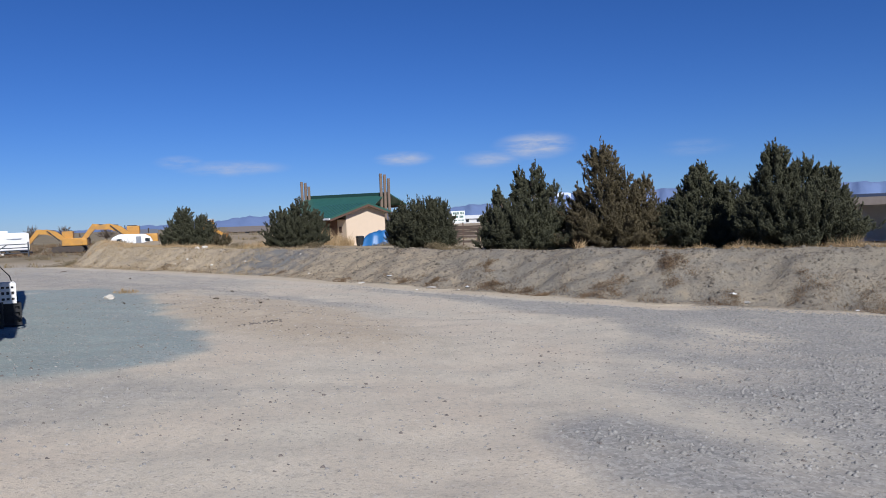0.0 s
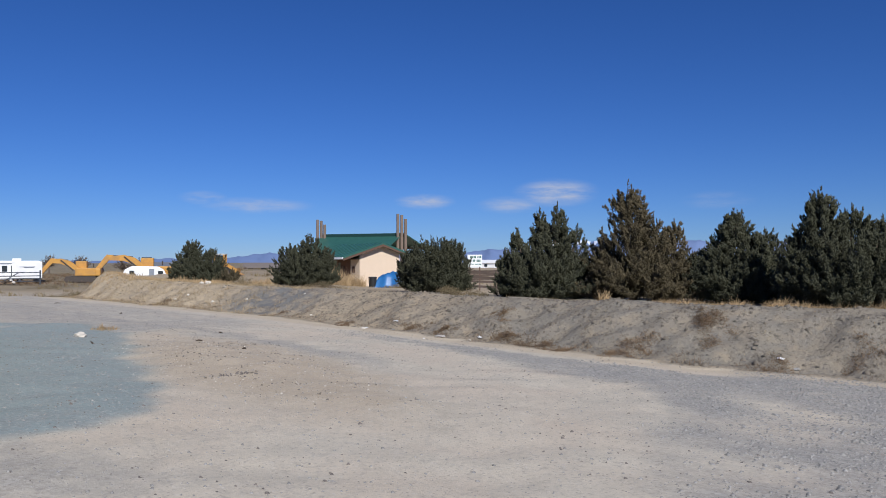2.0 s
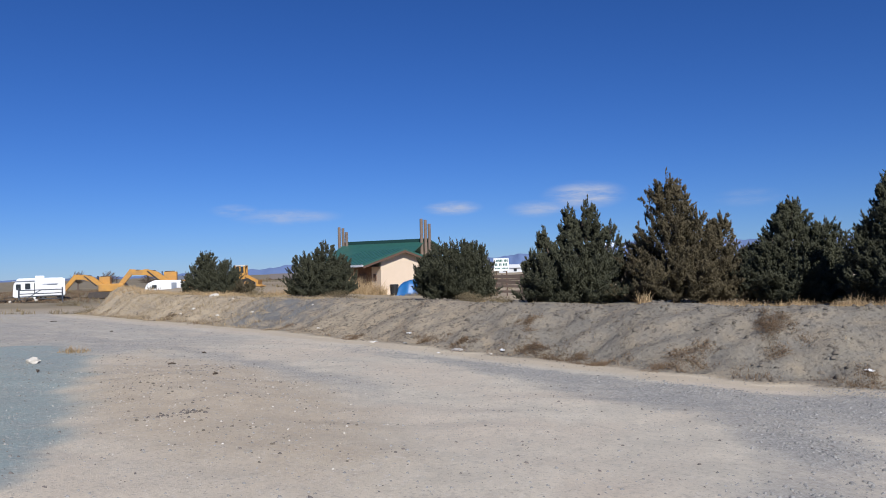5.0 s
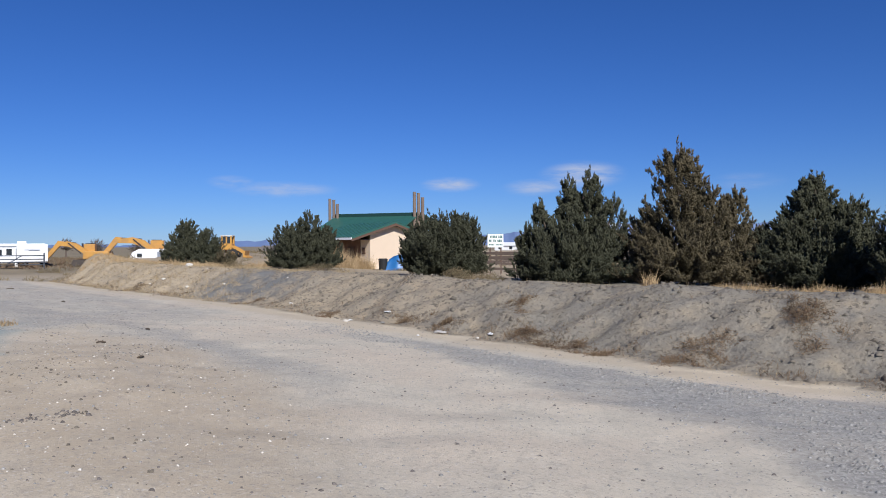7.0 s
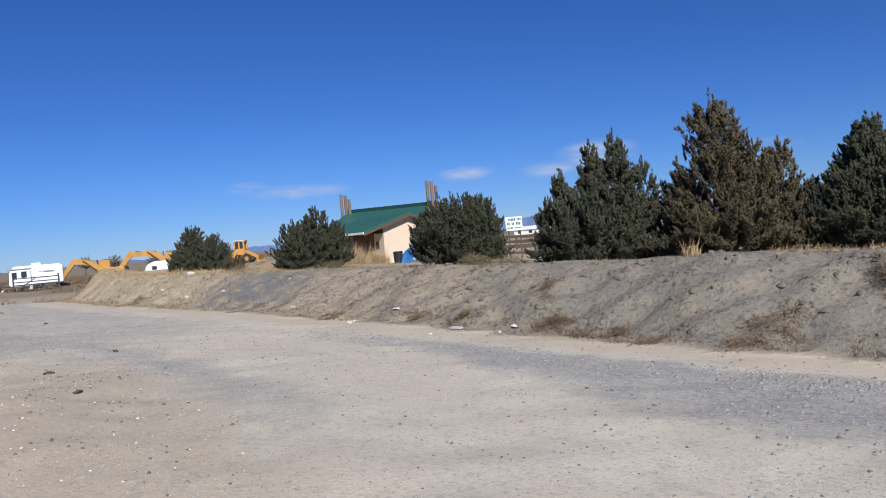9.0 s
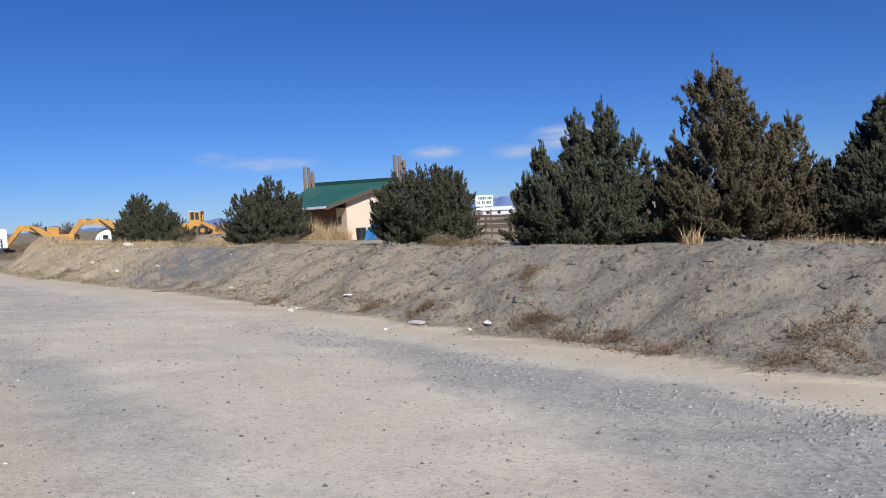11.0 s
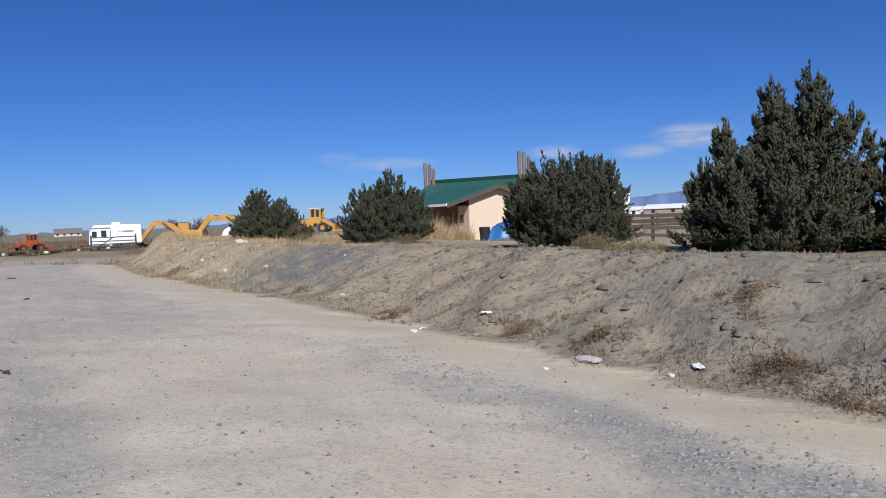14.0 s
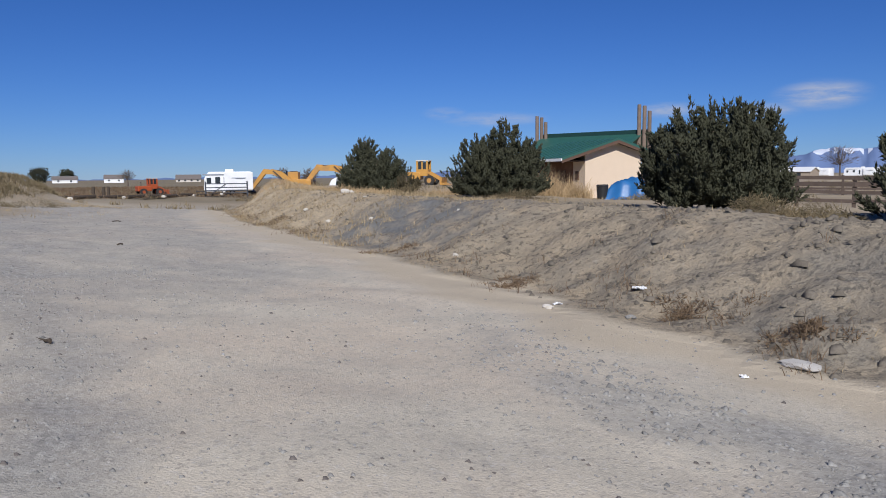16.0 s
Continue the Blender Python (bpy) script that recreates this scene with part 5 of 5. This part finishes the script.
for i, (x, y, s) in enumerate([(-21.2, 37.0, 0.55), (-20.6, 36.2, 0.4), (-17.5, 33.0, 0.3), (-18.4, 31.2, 0.35), (-19.5, 31.8, 0.25), (-16.2, 29.6, 0.28), (-14.0, 28.6, 0.22), (-18.8, 33.6, 0.5), (-9.5, 25.0, 0.22), (-10.8, 27.4, 0.2)]):
    rock("limestone_rock", x, y, (s * 0.62, s * 0.5, s * 0.36), M_PALE, "pale limestone rock on the dirt bank", 20 + i)
for i, (x, y, s) in enumerate([(-5.3, 21.5, 0.12), (-2.6, 20.0, 0.1), (5.2, 16.9, 0.18), (-10.3, 13.9, 0.3), (-7.45, 6.95, 0.16), (-6.3, 21.6, 0.14)]):
    rock("stone", x, y, (s, s * 0.7, s * 0.5), M_PALE if i % 2 else M_STONE, "small pale stone on the gravel", 50 + i)


def litter(x, y, w, seed, label):
    """A crumpled piece of white paper or plastic."""
    rng = random.Random(seed)
    n = 7
    verts, faces = [], []
    for j in range(n):
        for i in range(n):
            u, v = i / (n - 1) - 0.5, j / (n - 1) - 0.5
            verts.append((u * w + rng.uniform(-0.1, 0.1) * w, v * w * 0.6 + rng.uniform(-0.1, 0.1) * w, 0.01 + rng.uniform(0, 0.3) * w * (1 - abs(u))))
    for j in range(n - 1):
        for i in range(n - 1):
            k = j * n + i
            faces.append((k, k + 1, k + n + 1, k + n))
    ob = data_ob("litter", verts, faces, M_PAPER)
    so = ob.modifiers.new("thick", "SOLIDIFY")
    so.thickness = 0.006
    ob.matrix_world = pose(x, y, H(x, y), 0, 0, seed * 37)
    tagged(ob, label, "litter", "litter on the bank")


for i, (x, y, w) in enumerate([(-2.35, 20.15, 0.34), (4.9, 17.0, 0.32), (-5.45, 22.3, 0.3), (-6.3, 21.9, 0.2), (7.3, 15.6, 0.2), (-3.9, 19.9, 0.16), (-10.6, 14.2, 0.4)]):
    litter(x, y, w * 0.5, i + 3, "crumpled white litter on the dirt")


def stick(x, y, ln, turn, seed):
    rng = random.Random(seed)
    bm = B()
    p = [(-ln / 2, 0, 0.015), (-ln * 0.1, rng.uniform(-0.03, 0.03), 0.03), (ln / 2, rng.uniform(-0.03, 0.03), 0.015)]
    tube(bm, p, 0.014, 6)
    cyl(bm, (0, 0, 0.02), (ln * 0.2, 0.06, 0.05), 0.010, 0.004, 5)
    ob = mesh_ob("stick", bm, M_DARKWOOD)
    ob.matrix_world = pose(x, y, H(x, y), 0, 0, turn)
    tagged(ob, "short dark stick lying on the gravel", "stick", "sticks on the lot")


for i, (x, y, ln) in enumerate([(-8.0, 15.0, 0.35), (-6.0, 13.4, 0.3), (-9.1, 12.8, 0.55), (-8.65, 17.1, 0.22), (-22.6, 27.6, 0.6), (-16, 23.0, 0.3)]):
    stick(x, y, ln * 0.42, 30 + i * 47, i)


# ---- brush and grass ----
def blades(px, py, length, width, lean, rng, up=1.0):
    """Thin bent blades rooted at the points: arrays of corners and triangles."""
    n = len(px)
    z = height(px, py)
    a = rng.uniform(0, 6.283, n)
    tilt = rng.uniform(0.05, lean, n)
    d = np.stack([np.cos(a) * tilt, np.sin(a) * tilt, np.full(n, up)], 1)
    d /= np.linalg.norm(d, axis=1, keepdims=True)
    side = np.stack([-np.sin(a + 0.7), np.cos(a + 0.7), np.zeros(n)], 1) * width[:, None]
    root = np.stack([px, py, z - 0.02], 1)
    mid = root + d * (length * 0.55)[:, None]
    bend = d + np.stack([np.cos(a), np.sin(a), np.full(n, -0.2)], 1) * (tilt * 0.7)[:, None]
    tip = mid + bend / np.linalg.norm(bend, axis=1, keepdims=True) * (length * 0.45)[:, None]
    verts = np.stack([root - side, root + side, mid - side * 0.7, mid + side * 0.7, tip], 1).reshape(-1, 3)
    tri = np.array([(0, 1, 2), (1, 3, 2), (2, 3, 4)])
    tris = (np.arange(n)[:, None, None] * 5 + tri[None]).reshape(-1, 3)
    return verts, tris


def tuft(name, x, y, r, tall, count, material, label, category, seed, lean=0.7, wide=0.008, group=""):
    rng = np.random.default_rng(seed)
    k = np.sqrt(rng.uniform(0, 1, count)) * r
    a = rng.uniform(0, 6.283, count)
    clump = 0.72 + 0.28 * np.sin(3 * a + seed) * np.sin(5 * k / r + seed)
    ln = tall * clump * rng.uniform(0.35, 1.1, count) * (1 - 0.45 * k / r)
    V, T = blades(x + k * np.cos(a), y + k * np.sin(a), ln, rng.uniform(0.6, 1.3, count) * wide, lean, rng)
    V = V - np.array([x, y, H(x, y)])
    ob = fast_ob(name, V, T, material)
    ob.location = (x, y, H(x, y))
    return tagged(ob, label, category, group)


def dry_bush(x, y, r, tall, material, label, seed, count=900):
    """Low tangled brush: forked twigs springing from the root in all directions."""
    rng = np.random.default_rng(seed)
    P, D, Ln = [], [], []
    a = rng.uniform(0, 6.283, count)
    e = rng.uniform(0.1, 1.45, count)
    cx, cy = rng.normal(size=9) * r * 0.62, rng.normal(size=9) * r * 0.62
    pick = np.minimum(rng.integers(0, 9, count), rng.integers(0, 12, count))
    k = rng.uniform(0, 1, count) * r * 0.5
    d = np.stack([np.cos(a) * np.cos(e), np.sin(a) * np.cos(e), np.sin(e) * 0.55], 1)
    P = np.stack([cx[pick] + np.cos(a) * k, cy[pick] + np.sin(a) * k, np.zeros(count)], 1)
    lift = tall * (1 - np.hypot(P[:, 0], P[:, 1]) / (1.7 * r))
    P[:, 2] = np.maximum(lift, 0.02) * rng.uniform(0.0, 0.9, count)
    ground = height(x + P[:, 0], y + P[:, 1]) - H(x, y)
    P[:, 2] += ground
    D = d + rng.normal(size=(count, 3)) * 0.6
    V, T = sprig_mesh(P, D, rng.uniform(0.05, 0.20, count) * min(1.0, 0.36 + tall), rng.uniform(0.003, 0.007, count), rng)
    ob = fast_ob("dry_bush", V, T, material)
    ob.location = (x, y, H(x, y) - 0.02)
    return tagged(ob, label, "bush", "dry brush on the bank")


def along_bank(x, off):
    """The place off metres behind the bank's foot near a given x."""
    y = float(np.interp(x, BASE[4:, 0], BASE[4:, 1]))
    i = int(np.clip(np.searchsorted(BASE[4:, 0], x), 1, len(BASE) - 5)) + 4
    d = BASE[i] - BASE[i - 1]
    d = d / np.linalg.norm(d)
    return x - d[1] * off, y + d[0] * off


BUSHES = [(-2.1, 0.9, 0.5, 0.36), (-1.5, 0.8, 0.6, 0.34), (-0.7, 0.9, 0.5, 0.3), (-5.2, 0.9, 0.45, 0.28), (-4.1, 0.8, 0.3, 0.2), (-0.1, 0.5, 0.4, 0.2), (1.4, 1.2, 0.6, 0.45), (1.2, 0.5, 0.45, 0.22),
          (3.3, 2.2, 0.45, 0.5), (2.5, 2.4, 0.4, 0.45), (6.2, 1.4, 0.5, 0.42), (7.5, 0.9, 0.6, 0.45), (-11.4, 0.6, 0.5, 0.2), (-20.2, 0.5, 0.7, 0.25), (-3.0, 1.9, 0.3, 0.22), (4.6, 0.7, 0.5, 0.2), (8.6, 1.4, 0.6, 0.45), (-8.0, 0.7, 0.35, 0.2)]
for i, (x, off, r, tall) in enumerate(BUSHES):
    bx, by = along_bank(x, off)
    dry_bush(bx, by, r * 0.85, tall * 0.55, M_WEED, "tangled dead brown weed on the clay bank", 100 + i)
for i, (x, y, r, tall) in enumerate([(-4.9, 27.6, 0.7, 0.5), (-4.2, 28.1, 0.6, 0.5),  (-19.2, 38.6, 1.2, 0.6), (-14.4, 38.2, 0.9, 0.5), (-13.8, 50.6, 0.8, 0.5), (-12.0, 45.0, 1.0, 0.5),
                                     (-36.8, 31.2, 0.8, 0.6), (-39, 31.0, 1.0, 0.6), (-34.2, 29.6, 0.7, 0.4), (-38.6, 47.5, 0.9, 0.5), (-40.5, 36, 1.2, 0.8), (-45, 57, 1.0, 0.6), (-42, 52, 0.9, 0.5), (-56, 66, 1.2, 0.7)]):
    dry_bush(x, y, r, tall, M_SAGE, "olive-brown dry brush on bare dirt", 200 + i, 1800)

TALL = [(-17.9, 47.6, 1.5, 2.3, 3000), (-16.6, 48.6, 0.9, 1.8, 1300), (-19.6, 47.0, 1.0, 0.9, 700), (1.0, 24.9, 0.2, 1.0, 120), (3.5, 25.0, 1.1, 0.4, 420), (6.3, 23.4, 0.6, 0.6, 300), (7.6, 22.2, 1.1, 0.45, 480), (9.0, 21.8, 0.7, 0.8, 420),
        (-4.6, 29.4, 0.5, 0.45, 160), (-8.3, 31.0, 0.4, 0.35, 90), (-21.8, 42, 1.6, 0.6, 1000), (-24.5, 43, 1.4, 0.6, 900), (-29.0, 43.5, 1.6, 0.6, 1000), (-26.6, 43.6, 1.5, 0.7, 1000), (-33.4, 45.6, 1.2, 0.5, 700), (-20.6, 44.6, 1.3, 0.9, 1100), (-18.6, 46.2, 1.3, 1.9, 1800), (-17.2, 46.4, 1.2, 1.7, 1500), (-22.6, 41.0, 1.2, 0.45, 300), (-31.5, 44.6, 1.3, 0.5, 300), (10.3, 20.8, 0.8, 0.75, 460), (5.0, 24.4, 0.5, 0.5, 240)]
for i, (x, y, r, tall, n) in enumerate(TALL):
    near = y < 30 and r > 0.3
    tuft("tall_dry_grass", x, y, r * 1.1, tall, n * (3 if near else 1), M_STRAW, "tall straw-coloured dry bunch grass", "grass", 300 + i, 1.5 if near else 0.85, 0.005 if near else 0.010, "bunch grass")


def bank_grass():
    """Thin dead grass over the bank and the mounds."""
    rng = np.random.default_rng(5)
    px, py = rng.uniform(-39, 12, 230000), rng.uniform(13, 50, 230000)
    s = bank_side(px, py)
    dens = smooth((rolls(px, py, 1.5, 5) + 0.55) / 1.1) * np.where(s > 0.1, 1, 0) * np.clip((9 - s) / 4, 0.05, 1)
    dens = dens * np.where(px < -11, 2.2, 0.5)
    keep = rng.uniform(size=len(px)) < dens
    px, py = px[keep], py[keep]
    mx, my = rng.normal(-48.5, 3.2, 16000), rng.uniform(26, 44, 16000)
    ax, ay = rng.normal(-33, 3.0, 2500), rng.normal(26.5, 2.5, 2500)
    px, py = np.concatenate([px, mx, ax]), np.concatenate([py, my, ay])
    n = len(px)
    V, T = blades(px, py, rng.uniform(0.06, 0.26, n) * np.where(px > -11, 0.45, 1.0), rng.uniform(0.004, 0.008, n) * np.where(px > -8, 0.6, 1.0), 1.6, rng)
    ob = fast_ob("bank_grass", V, T, M_DEADGRASS)
    tagged(ob, "sparse short dead grass over the dirt bank", "grass", kind="stuff")


bank_grass()


def toe_weeds():
    """Low dead weeds in a ragged line along the foot of the bank."""
    rng = np.random.default_rng(15)
    n = 95000
    px, py = rng.uniform(-37, 10, n), rng.uniform(14, 46, n)
    s = bank_side(px, py)
    dens = np.exp(-((s - 0.55 - 0.25 * rolls(px, py, 2, 7)) / 0.38) ** 2) * smooth((rolls(px, py, 0.8, 3) - 0.05) / 0.7)
    dens = dens + 0.20 * np.where((s > 0.8) & (s < 4), smooth((rolls(px + 9, py, 0.7, 2.4) - 0.55) / 0.5), 0)
    keep = rng.uniform(size=n) < dens
    px, py = np.repeat(px[keep], 5), np.repeat(py[keep], 5)
    n = len(px)
    px, py = px + rng.normal(size=n) * 0.06, py + rng.normal(size=n) * 0.06
    V, T = blades(px, py, rng.uniform(0.05, 0.22, n), rng.uniform(0.003, 0.006, n), 1.6, rng)
    tagged(fast_ob("toe_weeds", V, T, M_WEED), "low dead brown weeds along the foot of the bank", "weeds", kind="stuff")


toe_weeds()
tuft("grass_tuft", -11.6, 16.4, 0.35, 0.35, 160, M_STRAW, "small dry grass tuft on the gravel", "grass", 77, 0.8, 0.008)


def scatter(name, n, xr, yr, weight, size_lo, size_hi, material, label, seed):
    """Angular pebbles pressed into the ground, joined into one mass."""
    rng = np.random.default_rng(seed)
    px, py = rng.uniform(*xr, n), rng.uniform(*yr, n)
    keep = rng.uniform(size=n) < weight(px, py)
    px, py = px[keep], py[keep]
    n = len(px)
    sz = size_lo * (size_hi / size_lo) ** (rng.uniform(size=n) ** 2.2)
    base = np.array([(1, 0, 0), (-0.5, 0.87, 0), (-0.5, -0.87, 0), (0.35, 0.3, 0.8), (-0.4, 0.05, 0.75), (0.1, -0.45, 0.7)], float)
    tri = np.array([(0, 1, 3), (1, 4, 3), (1, 2, 4), (2, 5, 4), (2, 0, 5), (0, 3, 5), (3, 4, 5)])
    a = rng.uniform(0, 6.283, n)
    v = base[None] * (1 + rng.uniform(-0.3, 0.3, (n, 6, 3)))
    c, s = np.cos(a)[:, None], np.sin(a)[:, None]
    x = (v[:, :, 0] * c - v[:, :, 1] * s) * sz[:, None] / 2
    y = (v[:, :, 0] * s + v[:, :, 1] * c) * 0.8 * sz[:, None] / 2
    z = v[:, :, 2] * sz[:, None] / 2 * 0.8
    verts = np.stack([x + px[:, None], y + py[:, None], z + (height(px, py) - sz * 0.06)[:, None]], 2).reshape(-1, 3)
    tris = (np.arange(n)[:, None, None] * 6 + tri[None]).reshape(-1, 3)
    tagged(fast_ob(name, verts, tris, material), label, "gravel", kind="stuff")


def on_lot(px, py):
    s = bank_side(px, py)
    return np.where(s < 0.4, (0.10 + 0.9 * gravel_mask(px, py, s) ** 3) * (1 - 0.85 * slate_mask(px, py)), 0.0)


def on_bank(px, py):
    s = bank_side(px, py)
    return np.where((s > 0.3) & (s < 4.5), (0.12 + 0.9 * smooth(rolls(px, py, 0.7, 3))) * (0.35 + 0.65 * smooth((px + 9) / 4)), 0.0)


scatter("road_gravel", 165000, (-13, 10), (1.5, 21), on_lot, 0.012, 0.055, M_STONE, "loose grey gravel over the packed lot", 1)
scatter("far_gravel", 9000, (-26, -6), (12, 32), on_lot, 0.02, 0.07, M_STONE, "loose grey gravel along the track", 2)
def coarse(px, py):
    s = bank_side(px, py)
    strip = smooth((s + 2.6) / 0.8) * smooth((-1.0 - s) / 0.4) * smooth((px + 8) / 5) * (0.35 + 0.65 * smooth(rolls(px, py, 1.2, 5) + 0.5))
    right = 0.8 * smooth((px - 1.6 - 0.05 * py + 0.8 * rolls(px, py, 1.2, 5)) / 2.0)
    return np.where(s < -0.2, np.maximum(strip, right), 0.0)


scatter("coarse_gravel", 80000, (-9, 11), (3, 22), coarse, 0.025, 0.085, M_STONE, "coarse blue-grey gravel raked to the lot edge", 4)
scatter("dark_pebbles", 5200, (-12, 8), (2, 21), lambda px, py: np.where(bank_side(px, py) < 0, 0.3 + 0.7 * smooth(rolls(px, py, 1, 6)), 0.0), 0.022, 0.06, M_DARKROCK, "sparse dark pebbles over the packed dirt", 6)
scatter("berm_clods", 5200, (-11, -1), (6, 18), lambda px, py: 0.9 * soft_blob(px, py, -5.6, 12.0, 4.6, 1.6, -44) * smooth(0.4 + rolls(px, py, 0.7, 3)), 0.02, 0.075, M_CLOD, "loose brown clods on the scraped dirt", 12)
scatter("pale_chips", 2600, (-11, -1), (6, 18), lambda px, py: 0.8 * soft_blob(px, py, -5.6, 12.0, 4.8, 2.0, -44), 0.015, 0.045, M_PALE, "pale stone chips on the scraped dirt", 13)
scatter("bank_rubble", 5000, (-12, 12), (13, 32), on_bank, 0.10, 0.26, M_CLOD, "larger clay lumps broken out of the bank", 8)
scatter("bank_clods", 120000, (-38, 12), (13, 48), on_bank, 0.03, 0.15, M_CLOD, "broken clay clods on the bank", 3)


def patch_of_rubble():
    def w(px, py):
        return soft_blob(px, py, -4.35, 9.9, 0.36, 0.24, 20)
    scatter("dark_rubble", 900, (-5.8, -3.8), (9.6, 11.4), w, 0.02, 0.08, M_DARKROCK, "small heap of dark broken stones", 9)


patch_of_rubble()


def far_brush(name, xr, yr, n, size, seed, label, gate, material=None):
    """Dry scrub of the plain, as far as it can be told apart from the grass."""
    rng = np.random.default_rng(seed)
    px, py = rng.uniform(*xr, n), rng.uniform(*yr, n)
    keep = gate(px, py)
    px, py = px[keep], py[keep]
    n = len(px)
    V, T = blades(np.repeat(px, 14) + rng.normal(size=n * 14) * size * 0.5, np.repeat(py, 14) + rng.normal(size=n * 14) * size * 0.5, rng.uniform(0.4, 1.05, n * 14) * size, np.full(n * 14, size * 0.06), 1.2, rng)
    tagged(fast_ob(name, V, T, material or M_SAGE), label, "brush", kind="stuff")


far_brush("mound_brush", (-56, -42), (25, 45), 4200, 0.36, 33, "dry olive brush over the mound", lambda x, y: height(x, y) > 0.3, M_SAGE)
far_brush("plain_brush", (-120, 60), (44, 160), 1500, 0.5, 31, "dry scrub scattered over the plain", lambda x, y: (np.hypot(x + 8, y - 15) > 45) & (np.hypot(x + 17, y - 56) > 12))


def edge_gate(x, y):
    t = np.clip(((x + 57.5) * -9 + (y - 46) * 27) / 810, -0.2, 1.05)
    return np.abs((x + 57.5) * 27 + (y - 46) * 9) / 28.5 < 1.0 + 0 * t


far_brush("edge_brush", (-68, -56), (44, 75), 5200, 0.30, 35, "dark dead brush over the ridge at the lot end", edge_gate, M_WEED)
far_brush("far_scrub", (-170, -60), (50, 130), 2600, 0.55, 36, "dark low scrub over the dry plain", lambda x, y: np.hypot(x + 8, y - 15) > 66, M_WEED)


def bare_tree(x, y, tall, seed, label):
    """Leafless winter tree far off: trunk, forked limbs and fine twigs."""
    rng = np.random.default_rng(seed)
    t = thing("bare_tree", pose(x, y, H(x, y)), label, "tree", "bare trees on the plain")
    bm = B()
    cyl(bm, (0, 0, -0.2), (0, 0, tall * 0.4), 0.22, 0.14, 7)
    part("trunk", bm, M_BARK, t)
    n = 420
    a, e = rng.uniform(0, 6.283, n), rng.uniform(0.3, 1.5, n)
    ln = tall * 0.62
    d = np.stack([np.cos(a) * np.cos(e), np.sin(a) * np.cos(e), np.sin(e)], 1)
    P = np.array([0, 0, tall * 0.36]) + d * ln * rng.uniform(0.0, 0.75, (n, 1))
    V, T = sprig_mesh(P, d + rng.normal(size=(n, 3)) * 0.3, rng.uniform(0.12, 0.28, n) * tall, rng.uniform(0.02, 0.05, n), rng)
    fast_ob("twig_crown", V, T, M_BARK, t)


for i, (x, y, h) in enumerate([(-98, 122, 4.0), (-112, 130, 4.2), (-86, 118, 3.4), (-14, 205, 8.0), (-190, 150, 5.0)]):
    bare_tree(x, y, h, 60 + i, "leafless grey tree on the far plain")


def plain_tree(x, y, h, r, seed):
    """Dark evergreen beside a far house."""
    rng = np.random.default_rng(seed)
    t = thing("evergreen_tree", pose(x, y, H(x, y)), "dark rounded evergreen beside a far house", "tree")
    bm = B()
    cyl(bm, (0, 0, -0.2), (0, 0, h * 0.5), 0.3, 0.2, 7)
    part("trunk", bm, M_BARK, t)
    n = 1500
    v = rng.normal(size=(n, 3))
    v /= np.linalg.norm(v, axis=1, keepdims=True)
    P = v * np.array([r, r, h * 0.45]) * rng.uniform(0.4, 1.0, (n, 1)) * (1 + 0.2 * np.sin(v[:, :1] * 7 + v[:, 2:] * 5)) + np.array([0, 0, h * 0.52])
    V, T = sprig_mesh(P, v + rng.normal(size=(n, 3)) * 0.4, rng.uniform(0.6, 1.4, n), rng.uniform(0.2, 0.4, n), rng)
    fast_ob("crown", V, T, M_NEEDLE, t)


plain_tree(-470, 290, 10.0, 5.6, 71)
plain_tree(-455, 299, 8.5, 4.2, 72)


def low_wall_line():
    """Dark earth-stained timbers laid along the far edge of the lot, with pale stones between."""
    rng = random.Random(8)
    p0, p1 = Vector((-56.5, 46.0)), Vector((-65.5, 72.5))
    d = (p1 - p0).normalized()
    x = 0.0
    i = 0
    while x < 27:
        ln = rng.uniform(1.8, 3.0)
        c = p0 + d * (x + ln / 2)
        bm = B()
        cyl(bm, (-ln / 2, 0, 0.1), (ln / 2, 0, 0.1), 0.16, 0.14, 9)
        ob = mesh_ob("timber_log", bm, M_DARKWOOD)
        ob.matrix_world = pose(c.x, c.y, H(c.x, c.y), 0, 0, yaw_of(d.x, d.y) + rng.uniform(-3, 3))
        tagged(ob, "dark weathered timber log along the lot edge", "log", "timbers along the lot")
        if i % 2 == 0:
            q = p0 + d * (x + ln + 0.2) + Vector((0.5, -0.3))
            rock("limestone_rock", q.x, q.y, (0.5, 0.35, 0.3), M_PALE, "pale limestone rock at the lot edge", 400 + i)
        x += ln + rng.uniform(0.3, 1.0)
        i += 1


low_wall_line()


def stub_posts():
    for i, (x, y) in enumerate([(-61.5, 53.0), (-62.4, 54.6), (-63.2, 55.6)]):
        bm = B()
        cyl(bm, (0, 0, -0.1), (0, 0, 1.1), 0.14, 0.13, 9)
        ob = mesh_ob("stub_post", bm, M_DARKWOOD)
        ob.matrix_world = pose(x, y, H(x, y))
        tagged(ob, "short dark wooden post at the lot edge", "post", "stub posts")
    for i, (x, y) in enumerate([(-49.2, 35.0), (-50.2, 37.0), (-47.9, 32.5)]):
        bm = B()
        cyl(bm, (0, 0, -0.1), (0, 0, 0.8), 0.03, 0.03, 8)
        ob = mesh_ob("fence_stake", bm, M_STEEL)
        ob.matrix_world = pose(x, y, H(x, y))
        tagged(ob, "thin metal stake on the grassy mound", "stake", "stakes on the mound")


stub_posts()
